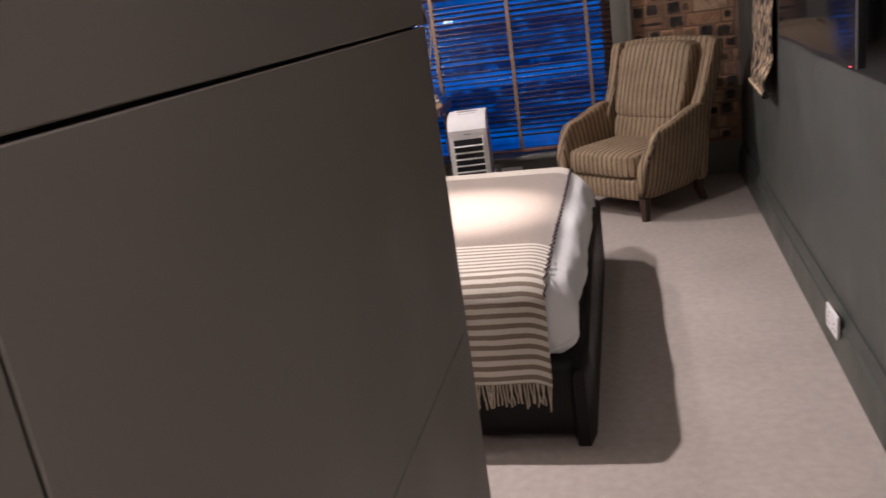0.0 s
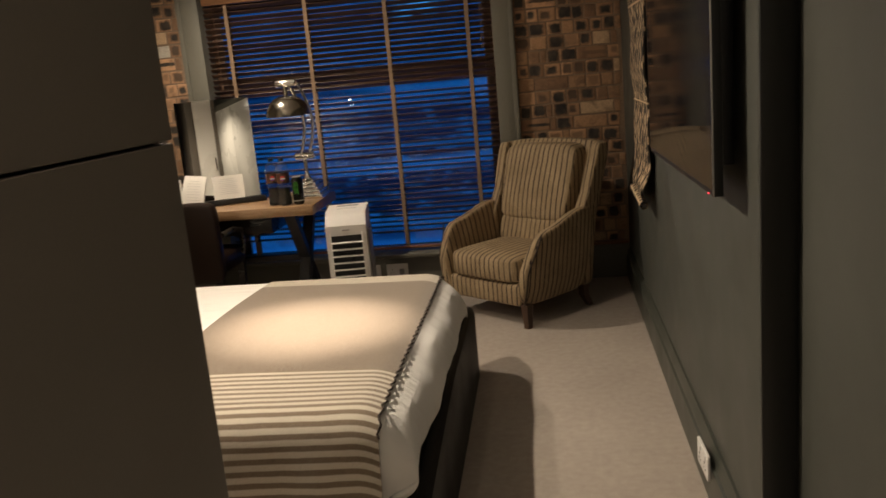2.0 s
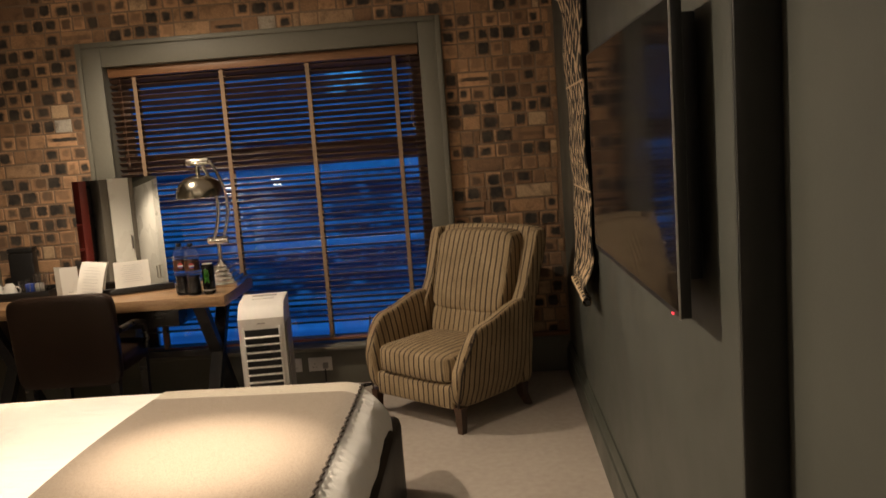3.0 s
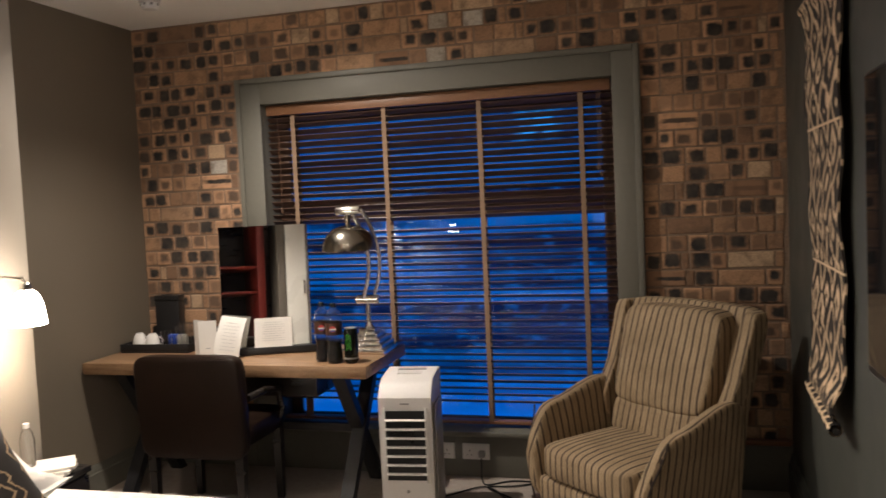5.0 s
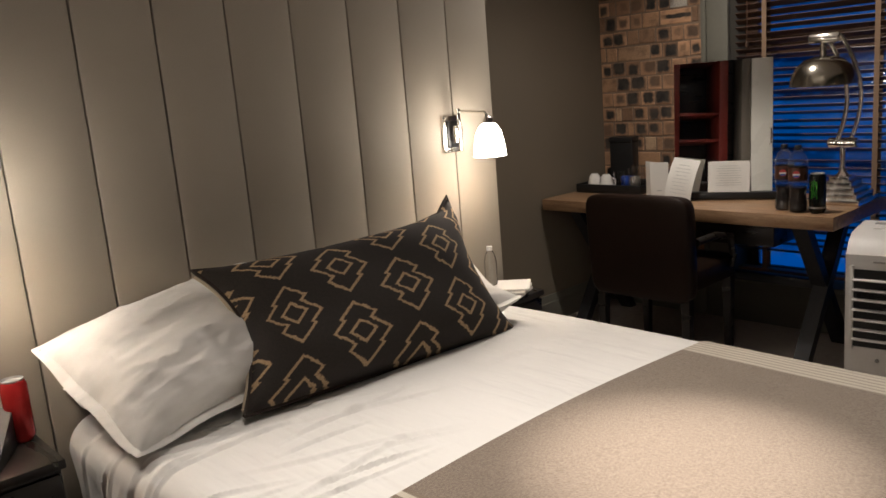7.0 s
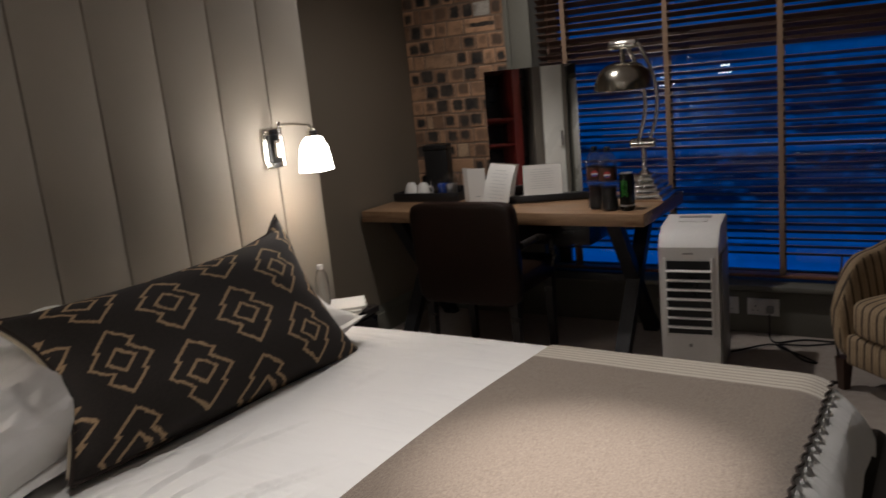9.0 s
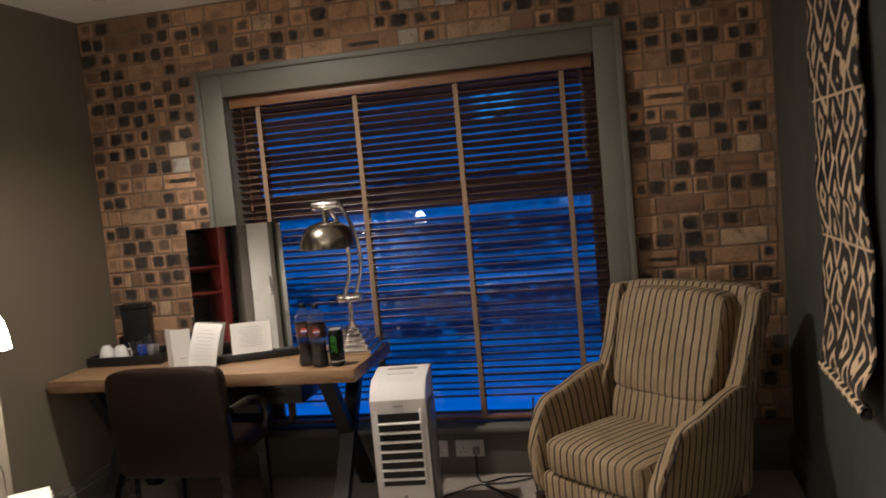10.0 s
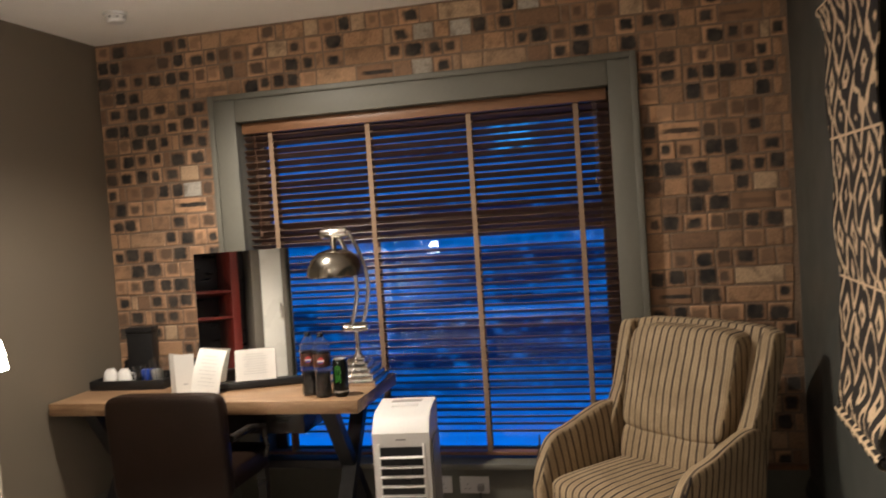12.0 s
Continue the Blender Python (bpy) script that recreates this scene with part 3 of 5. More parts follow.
# passage wall of flush panels with shadow gaps
bm = bmesh.new()
box(bm, PART_X - 0.044, PART_X - 0.021, -1.6, PART_END - 0.02, 0, CEILING)
box(bm, HEAD_X - 0.05, -1.36, 0.75, PART_END - 0.02, 0, CEILING)
box(bm, -1.36, PART_X - 0.044, 0.75, 0.85, 0, CEILING)
partition = structure("wall_partition", bm, GAP, "taupe flush-panelled passage wall with dark shadow gaps")
for y0, y1 in ((-1.6, 0.419), (0.423, PART_END)):
    for z0, z1 in ((0.0, 0.775), (0.779, 1.3905), (1.3955, CEILING - 0.002)):
        bm = bmesh.new()
        box(bm, PART_X - 0.0205, PART_X, y0, y1, z0, z1, 0.0015, 1)
        part("panel", bm, TAUPE, partition)
one("panel", TAUPE, partition, PART_X - 0.044, PART_X - 0.0206, PART_END - 0.0195, PART_END, 0, CEILING - 0.002)

# open wardrobe in the partition, facing the bed and seen in the mirror
wardrobe = thing("wardrobe", pose(0, PART_END - 0.02, 0), "open red mahogany wardrobe with shelves facing the bed", "wardrobe")
for x0, x1 in ((-1.355, -1.0), (-0.615, -0.535)):
    one("side_panel", REDWOOD, wardrobe, x0, x1, -0.55, 0.02, 0, 2.4)
one("back_panel", DARKWOOD, wardrobe, -0.999, -0.616, -0.54, -0.52, 0, 2.4, bevel=0)
one("bay_panel", DARKWOOD, wardrobe, -0.534, -0.401, -0.3, -0.28, 0, 2.4, bevel=0)
one("side_panel", TAUPE, wardrobe, -0.4, -0.312, -0.3, 0.015, 0, 2.4, label="grey side panel")
for z in (0.08, 0.75, 1.3, 1.56, 2.1):
    one("shelf", REDWOOD, wardrobe, -0.999, -0.616, -0.519, 0.0, z, z + 0.028)
leaf = one("door", DOORWHITE, wardrobe, -0.308, -0.09, -0.01, 0.02, 0.02, 2.4, label="off-white lacquered door")
bm = bmesh.new()
tube(bm, [(-0.13, 0.02, 1.27), (-0.13, 0.055, 1.28), (-0.13, 0.055, 1.42), (-0.13, 0.02, 1.43)], 0.008, 10)
part("handle", bm, CHROME, leaf, "chrome bar handle")
door_1 = tagged(new("door_1"), "closed off-white entrance door with a chrome lever handle", "door", "", "structure")
one("door_leaf", DOORWHITE, door_1, 0.13, 0.95, -1.598, -1.56, 0.01, 2.05)
for x0, x1 in ((0.05, 0.129), (0.951, 1.03)):
    one("door_frame", TRIM, door_1, x0, x1, -1.599, -1.55, 0, 2.13)
one("door_frame", TRIM, door_1, 0.1291, 0.9509, -1.599, -1.55, 2.051, 2.13)
one("handle_plate", CHROME, door_1, 0.2, 0.245, -1.5595, -1.553, 0.93, 1.16)
bm = bmesh.new()
tube(bm, [(0.222, -1.556, 1.06), (0.222, -1.51, 1.06), (0.24, -1.505, 1.06), (0.35, -1.505, 1.058)], 0.009, 10)
part("lever_handle", bm, CHROME, door_1, "chrome lever handle")

closet = tagged(new("door_2"), "white double closet doors with chrome handles in the passage wall", "door", "", "structure")
for y0, y1, hy in ((-1.42, -0.672, -0.72), (-0.668, 0.08, -0.61)):
    leaf = one("door_leaf", DOORWHITE, closet, 1.045, 1.0845, y0, y1, 0.01, 2.38)
    bm = bmesh.new()
    tube(bm, [(1.045, hy, 1.0), (1.005, hy, 1.01), (1.005, hy, 1.17), (1.045, hy, 1.18)], 0.009, 10)
    part("handle", bm, CHROME, leaf, "chrome bar handle")
for y0, y1 in ((-1.5, -1.421), (0.081, 0.16)):
    one("door_frame", TRIM, closet, 1.04, 1.0845, y0, y1, 0, 2.46)
one("door_frame", TRIM, closet, 1.04, 1.0845, -1.4205, 0.0805, 2.381, 2.46)

# ceiling fittings; the two passage downlights are added, out of view
for k, (x, y, power, cone, soft, ax, ay) in enumerate(DOWNLIGHTS):
    lamp = thing("downlight", pose(x, y, CEILING), "recessed chrome ceiling downlight, switched on; those over the passage are added", "ceiling light", "ceiling downlights")
    bm = bmesh.new()
    lathe(bm, [(0.04, -0.001), (0.041, -0.005), (0.05, -0.005), (0.052, -0.001)], 24)
    part("trim_ring", bm, CHROME, lamp)
    bm = bmesh.new()
    lathe(bm, [(0, -0.022), (0.02, -0.02), (0.034, -0.012), (0.04, -0.002)], 20)
    part("lens", bm, BULB, lamp, "glowing lamp lens")
    data = bpy.data.lights.new("downlight_beam", "SPOT")
    data.energy, data.color, data.spot_size, data.spot_blend, data.shadow_soft_size = power, LAMP, radians(cone), soft, 0.03
    beam = new("downlight_beam", data)
    beam.matrix_basis = look((x, y, CEILING - 0.055), (ax, ay, 0))
det = thing("smoke_detector", pose(-2.03, 5.36, CEILING), "round white smoke detector on the ceiling", "smoke detector")
bm = bmesh.new()
lathe(bm, [(0, 0), (0.056, 0), (0.056, -0.012), (0.05, -0.014)], 28)
part("base", bm, WHITE_PLASTIC, det)
bm = bmesh.new()
lathe(bm, [(0.046, -0.0145), (0.046, -0.036), (0.038, -0.047), (0, -0.05)], 28)
part("cover", bm, WHITE_PLASTIC, det)
for k in range(8):
    one("vent", GREY_PLASTIC, det, 0.0455, 0.0475, -0.007, 0.007, -0.032, -0.02, bevel=0, m=Matrix.Rotation(k * math.pi / 4, 4, "Z"))


def socket(m, label, double=True, plug=False):
    """A switched wall socket, its face towards -y."""
    s = thing("wall_socket", m, label, "socket", "wall sockets")
    hw = 0.076 if double else 0.044
    one("plate", WHITE_PLASTIC, s, -hw, hw, -0.01, 0, -0.044, 0.044, bevel=0.003)
    for cx in ((-0.036, 0.036) if double else (0.0,)):
        for dx, dz, w, h in ((0, 0.012, 0.004, 0.009), (-0.011, -0.01, 0.007, 0.004), (0.011, -0.01, 0.007, 0.004)):
            one("pin_hole", BLACK_PLASTIC, s, cx + dx - w / 2, cx + dx + w / 2, -0.0112, -0.0102, dz - h / 2 - 0.008, dz + h / 2 - 0.008, bevel=0)
        one("rocker", WHITE_PLASTIC, s, cx + 0.008, cx + 0.02, -0.014, -0.0102, 0.02, 0.036, bevel=0.002)
    return s



# ---- things by the window ----
socket(pose(-0.537, WALL_Y - 0.0065, 0.142), "white double wall socket with a grey plug under the window")
socket(pose(-0.70, WALL_Y - 0.0065, 0.142), "white single wall socket behind the air cooler", False)
socket(pose(0.98, 2.95, 0.15, 0, 0, -89), "white double wall socket low on the dark skirting board")
plug = thing("power_cable", pose(-0.501, WALL_Y - 0.0175, 0.135), "black power cable plugged in and looped on the carpet", "cable")
one("plug", GREY_PLASTIC, plug, -0.017, 0.017, -0.03, 0, -0.018, 0.018, bevel=0.006)
bm = bmesh.new()
path = [(0, -0.03, -0.02), (0, -0.035, -0.1), (0.005, -0.05, -0.128), (0.05, -0.12, -0.13), (0.16, -0.05, -0.129), (0.3, -0.04, -0.13), (0.36, -0.02, -0.13), (0.2, -0.13, -0.126), (0.06, -0.16, -0.128), (0.2, -0.28, -0.13), (0.26, -0.34, -0.13), (0.2, -0.32, -0.13), (0.05, -0.17, -0.122), (-0.12, -0.3, -0.13), (-0.2, -0.33, -0.13)]
pts = []
for i in range(len(path) - 1):
    p0, p1, p2, p3 = (Vector(path[max(0, min(len(path) - 1, i + k))]) for k in (-1, 0, 1, 2))
    for s in range(6):
        t = s / 6
        pts.append(0.5 * ((2 * p1) + (p2 - p0) * t + (2 * p0 - 5 * p1 + 4 * p2 - p3) * t * t + (3 * p1 - p0 - 3 * p2 + p3) * t ** 3))
tube(bm, pts, 0.0045, 8)
part("cord", bm, BLACK_PLASTIC, plug)

# air cooler
cooler = thing("air_cooler", pose(-0.715, 5.335, 0, 0, 0, 6), "white plastic tower air cooler with a louvred black grille", "air cooler")
def loft(bm, rings):
    """Joins equal rings of points into one closed skin."""
    vs = [[bm.verts.new(p) for p in r] for r in rings]
    k = len(vs[0])
    for a, b in zip(vs, vs[1:]):
        for i in range(k):
            bm.faces.new((a[i], a[(i + 1) % k], b[(i + 1) % k], b[i]))
    bm.faces.new(vs[0][::-1]), bm.faces.new(vs[-1])
bm = bmesh.new()
hw = 0.128
prof = [(-0.13, 0.03), (-0.138, 0.3), (-0.138, 0.605), (-0.1, 0.655), (-0.06, 0.682), (0.125, 0.7), (0.14, 0.69), (0.128, 0.6), (0.12, 0.03)]
loft(bm, [[(sx * (hw - ins), y, z) for y, z in prof] for sx, ins in ((-1, 0.006), (-1, 0.0), (1, 0.0), (1, 0.006))])
for v in bm.verts:
    if abs(v.co.x) > hw - 0.003:
        v.co.x *= 0.985
part("housing", bm, WHITE_PLASTIC, cooler)
one("side_shell", GREY_PLASTIC, cooler, hw - 0.001, hw + 0.004, -0.085, 0.112, 0.05, 0.56, bevel=0.002)
one("grille_recess", BLACK_PLASTIC, cooler, -0.094, 0.094, -0.1415, -0.138, 0.215, 0.545, bevel=0)
bm = bmesh.new()
box(bm, -0.096, 0.096, -0.018, 0.0, -0.002, 0.002, m=Matrix.Translation((0, -0.139, 0)) @ Matrix.Rotation(radians(18), 4, "X"))
louvre = mesh("louvre", bm, WHITE_PLASTIC)
for k in range(7):
    ob = new("louvre", louvre)
    ob.parent, ob.location = cooler, (0, 0, 0.25 + 0.0425 * k)
for sx in (-1, 1):
    one("grille_edge", WHITE_PLASTIC, cooler, sx * 0.1 - 0.007, sx * 0.1 + 0.007, -0.146, -0.137, 0.2, 0.56)
one("handle_recess", GREY_PLASTIC, cooler, -0.07, 0.07, 0.07, 0.105, 0.6945, 0.6975, bevel=0, m=None)
one("top_lid", WHITE_PLASTIC, cooler, -0.06, 0.06, 0.0, 0.05, 0.687, 0.6935, bevel=0.002)
one("badge", GREY_PLASTIC, cooler, -0.022, 0.022, -0.1405, -0.138, 0.574, 0.581, bevel=0)
bm = bmesh.new()
lathe(bm, [(0, 0), (0.008, 0), (0.008, 0.004), (0, 0.005)], 14, pose(0, -0.1345, 0.16, 90))
part("knob", bm, GREY_PLASTIC, cooler)
for sx in (-1, 1):
    for y in (-0.1, 0.1):
        bm = bmesh.new()
        lathe(bm, [(0, 0), (0.018, 0), (0.02, 0.012), (0.018, 0.031), (0, 0.031)], 14, pose(sx * 0.09, y, 0))
        part("foot", bm, BLACK_PLASTIC, cooler)

# armchair, turned towards the bed
chair = thing("armchair", pose(0.363, 5.33, 0, 0, 0, -41.9), "high-backed armchair in beige upholstery with dark brown stripes", "armchair")
def blob(bm, x0, x1, y0, y1, z0, z1, p=4.0, nu=28, nv=14, swell=None):
    """A soft block: a superellipsoid that fills the given span."""
    c, h = Vector(((x0 + x1) / 2, (y0 + y1) / 2, (z0 + z1) / 2)), Vector(((x1 - x0) / 2, (y1 - y0) / 2, (z1 - z0) / 2))
    e = 2 / p
    def sp(v, k):
        return math.copysign(abs(v) ** k, v)
    rings = []
    for j in range(nv + 1):
        a = -math.pi / 2 + math.pi * j / nv
        ring = []
        for i in range(nu):
            b = 2 * math.pi * i / nu
            q = Vector((sp(math.cos(a), e) * sp(math.cos(b), e) * h.x, sp(math.cos(a), e) * sp(math.sin(b), e) * h.y, sp(math.sin(a), e) * h.z))
            q = c + q
            ring.append(swell(q) if swell else q)
        rings.append(ring)
    vs = [[bm.verts.new(q) for q in r] for r in rings[1:-1]]
    lo, hi = bm.verts.new(rings[0][0]), bm.verts.new(rings[-1][0])
    for r, s in zip(vs, vs[1:]):
        for i in range(nu):
            bm.faces.new((r[i], r[(i + 1) % nu], s[(i + 1) % nu], s[i]))
    for i in range(nu):
        bm.faces.new((vs[0][(i + 1) % nu], vs[0][i], lo)), bm.faces.new((vs[-1][i], vs[-1][(i + 1) % nu], hi))
bm = bmesh.new()
box(bm, -0.29, 0.29, -0.362, 0.24, 0.122, 0.25, 0.018, 3)
part("base", bm, STRIPE_X, chair)
def seat_puff(q):
    """The seat crowns in the middle and its front edge rolls over."""
    crown = 0.018 * max(0.0, 1 - (q.x / 0.28) ** 2) * max(0.0, 1 - ((q.y + 0.09) / 0.3) ** 2)
    return Vector((q.x, q.y, q.z + (crown if q.z > 0.33 else 0.0)))
bm = bmesh.new()
blob(bm, -0.283, 0.283, -0.378, 0.2, 0.248, 0.405, 7.0, 48, 18, seat_puff)
part("seat_cushion", bm, STRIPE_X, chair)
def back_lean(q):
    """The back widens and leans away as it rises, and its top is bowed."""
    k = max(0.0, q.z - 0.42)
    bow = 0.018 * max(0.0, 1 - (q.x / 0.36) ** 2) * max(0.0, min(1.0, (q.z - 0.7) / 0.25))
    return Vector((q.x * (1 + 0.2 * k), q.y + 0.31 * k, q.z + bow))
bm = bmesh.new()
blob(bm, -0.365, 0.365, 0.155, 0.225, 0.122, 0.985, 12.0, 48, 24, back_lean)
part("backrest", bm, STRIPE_X, chair)
def plump(q):
    """A loose cushion: fullest below its middle, with soft creases."""
    full = 0.022 * math.cos(q.x * 5.2) * math.exp(-((q.z - 0.68) / 0.16) ** 2)
    crease = 0.006 * math.sin(34 * q.x + 9 * q.z) * math.exp(-((q.z - 0.62) / 0.1) ** 2)
    return back_lean(Vector((q.x, q.y - (full + crease if q.y < 0.12 else 0.0), q.z)))
bm = bmesh.new()
blob(bm, -0.268, 0.258, 0.05, 0.19, 0.53, 0.965, 8.0, 56, 28, plump)
part("back_cushion", bm, STRIPE_X, chair, "loose striped back cushion")
bm = bmesh.new()
blob(bm, -0.27, 0.27, 0.055, 0.17, 0.37, 0.56, 5.0, 36, 14, back_lean)
part("lumbar_roll", bm, STRIPE_X, chair)
def smooth(a, b, t):
    k = max(0.0, min(1.0, (t - a) / (b - a)))
    return k * k * (3 - 2 * k)
for sx in (-1, 1):
    def arm(q, sx=sx):
        """Low scrolled front that sweeps back, a top that climbs to the wing, and a flare outwards."""
        fore = smooth(0.05, -0.37, q.y)
        sweep = 0.085 * smooth(0.3, 0.56, q.z) * fore
        climb = (0.075 * smooth(-0.25, 0.2, q.y) - 0.01 * fore) * smooth(0.3, 0.5, q.z)
        flare = 0.17 * max(0.0, q.z - 0.24) - 0.03 * smooth(0.26, 0.12, q.z)
        return Vector((q.x + sx * flare, q.y + sweep, q.z + climb))
    bm = bmesh.new()
    a, b = (0.282, 0.362) if sx > 0 else (-0.362, -0.282)
    blob(bm, a, b, -0.378, 0.22, 0.12, 0.565, 5.0, 36, 26, arm)
    part("armrest", bm, STRIPE_X, chair)
    bm = bmesh.new()
    rim = []
    for k in range(25):
        z = 0.135 + 0.415 * k / 24
        rim.append(arm(Vector((b if sx > 0 else a, -0.362, z))) + Vector((sx * -0.006, 0.004, 0)))
    tube(bm, rim, 0.0045, 6)
    part("piping", bm, BLACKPIPE, chair, "dark corded piping")
    bm = bmesh.new()
    def wing(q, sx=sx):
        v = back_lean(q)
        return Vector((v.x, v.y - 0.055 * math.exp(-((q.z - 0.56) / 0.1) ** 2), v.z))
    blob(bm, sx * 0.338 - 0.034, sx * 0.338 + 0.034, 0.1, 0.2, 0.42, 0.98, 7.0, 28, 24, wing)
    part("wing", bm, STRIPE_X, chair)
for sx in (-1, 1):
    for y, lean_back in ((-0.335, 0.0), (0.17, 0.05)):
        bm = bmesh.new()
        loft(bm, [[(sx * 0.322 + dx * w, y + dy * w + (lean_back if z < 0.05 else 0), z) for dx, dy in ((-1, -1), (1, -1), (1, 1), (-1, 1))] for z, w in ((0, 0.017), (0.08, 0.021), (0.14, 0.025))])
        part("leg", bm, LEGWOOD, chair, "walnut tapered leg")

# ---- desk and what stands on it ----
DZ = 0.735
desk = thing("desk", pose(-1.722, 5.575, 0), "long oak-topped writing desk on black crossed steel legs", "desk")
bm = bmesh.new()
box(bm, -0.808, 0.808, -0.3, 0.3, DZ - 0.062, DZ, 0.004)
part("desktop", bm, DESKTOP, desk, "thick oak desktop")
for x in (-0.62, 0.64):
    for s in (-1, 1):
        bm = bmesh.new()
        loft(bm, [[(x + dx * 0.035 + s * 0.004, s * y + dy * 0.03, z) for dx, dy in ((-1, -1), (1, -1), (1, 1), (-1, 1))] for y, z in ((-0.24, 0.0), (0.22, DZ - 0.063))])
        part("leg", bm, DESKSTEEL, desk)
one("crossbar", DESKSTEEL, desk, -0.58, 0.6, -0.02, 0.02, 0.33, 0.37)
one("drawer_box", DARKWOOD, desk, 0.1, 0.5, -0.2, 0.2, DZ - 0.18, DZ - 0.063)

dchair = thing("desk_chair", pose(-1.715, 5.0, 0, 0, 0, 1), "dark brown leather dining-style chair pushed up to the desk", "chair")
bm = bmesh.new()
blob(bm, -0.285, 0.285, 0.0, 0.085, 0.33, 0.835, 9.0, 36, 18, lambda q: Vector((q.x * (1 - 0.05 * (0.84 - q.z)), q.y - 0.06 * (q.z - 0.35), q.z)))
part("backrest", bm, LEATHER_BROWN, dchair)
bm = bmesh.new()
box(bm, -0.28, 0.28, -0.012, 0.003, 0.715, 0.72, 0.002)
part("seam", bm, BLACKPIPE, dchair)
bm = bmesh.new()
blob(bm, -0.27, 0.27, 0.04, 0.5, 0.37, 0.49, 8.0, 36, 14)
part("seat", bm, LEATHER_BROWN, dchair)
for sx in (-1, 1):
    for y in (0.045, 0.44):
        bm = bmesh.new()
        loft(bm, [[(sx * 0.235 + dx * w, y + dy * w, z) for dx, dy in ((-1, -1), (1, -1), (1, 1), (-1, 1))] for z, w in ((0, 0.016), (0.39, 0.023))])
        part("leg", bm, DARKWOOD, dchair)
    bm = bmesh.new()
    tube(bm, [(sx * 0.28, 0.06, 0.62), (sx * 0.3, 0.2, 0.63), (sx * 0.3, 0.34, 0.6), (sx * 0.285, 0.4, 0.5), (sx * 0.27, 0.4, 0.44)], 0.018, 10)
    part("armrest", bm, DARKWOOD, dchair)

# mirror standing on a low dark ledge, turned towards the passage
ML, MR = Vector((-1.814, 5.503)), Vector((-1.374, 5.676))
mw = (MR - ML).length
md = math.degrees(math.atan2(MR.y - ML.y, MR.x - ML.x))
mirror = thing("desk_mirror", Matrix.Translation((*((ML + MR) / 2), DZ)) @ Matrix.Rotation(radians(md), 4, "Z") @ Matrix.Rotation(radians(-4.6), 4, "X"), "frameless upright mirror on a black ledge base", "mirror")
one("base", BLACK_PLASTIC, mirror, -mw / 2 - 0.01, mw / 2 + 0.03, -0.05, 0.04, 0.0, 0.035)
one("glass", MIRROR, mirror, -mw / 2, mw / 2, 0.0, 0.006, 0.0355, 0.69, bevel=0)
one("backing", BLACK_PLASTIC, mirror, -mw / 2, mw / 2, 0.0065, 0.02, 0.0355, 0.688)

lamp = thing("desk_lamp", pose(-1.04, 5.68, DZ), "polished chrome banker lamp with a domed metal shade, off", "lamp")
bm = bmesh.new()
zz = 0.0
for s, h in ((0.12, 0.026), (0.102, 0.026), (0.084, 0.026), (0.066, 0.026), (0.046, 0.022)):
    box(bm, -s, s, -s, s, zz, zz + h, 0.005)
    zz += h - 0.0005
part("base", bm, CHROME, lamp)
bm = bmesh.new()
lathe(bm, [(0.03, zz), (0.016, zz + 0.02), (0.011, zz + 0.06), (0.014, zz + 0.1), (0.014, zz + 0.14), (0, zz + 0.142)], 20)
part("stem", bm, CHROME, lamp)
bm = bmesh.new()
lathe(bm, [(0, -0.065), (0.02, -0.065), (0.025, -0.058), (0.025, 0.058), (0.02, 0.065), (0, 0.065)], 20, pose(0, 0, zz + 0.15, 0, 90, 0))
part("clamp", bm, CHROME, lamp)
for y in (-0.04, 0.04):
    bm = bmesh.new()
    tube(bm, [(y * 0.6 + 0.05 * math.sin(math.pi * k / 12) * 1.1 + 0.02 * k / 12, y * 0.4 - 0.165 * (k / 12) ** 1.6, zz + 0.15 + 0.485 * (k / 12)) for k in range(13)], 0.0105, 12)
    part("arm", bm, CHROME, lamp)
head = (-0.02, -0.165, 0.75)
bm = bmesh.new()
lathe(bm, [(0, -0.065), (0.021, -0.065), (0.025, -0.058), (0.025, 0.058), (0.021, 0.065), (0, 0.065)], 20, Matrix.Translation(head) @ pose(0, 0, 0, 0, 90, 0))
part("pivot", bm, CHROME, lamp)
bm = bmesh.new()
lathe(bm, [(0.118, -0.2), (0.121, -0.197), (0.117, -0.165), (0.1, -0.125), (0.07, -0.095), (0.03, -0.082), (0.012, -0.08), (0.012, -0.02), (0.01, -0.02), (0.01, -0.082), (0.03, -0.085), (0.068, -0.098), (0.097, -0.127), (0.114, -0.166), (0.118, -0.2)], 36, Matrix.Translation((head[0] - 0.005, head[1], head[2] + 0.012)) @ Matrix.Diagonal((1.15, 1.15, 1.08, 1)))
part("shade", bm, GUNMETAL, lamp, "domed grey metal shade")


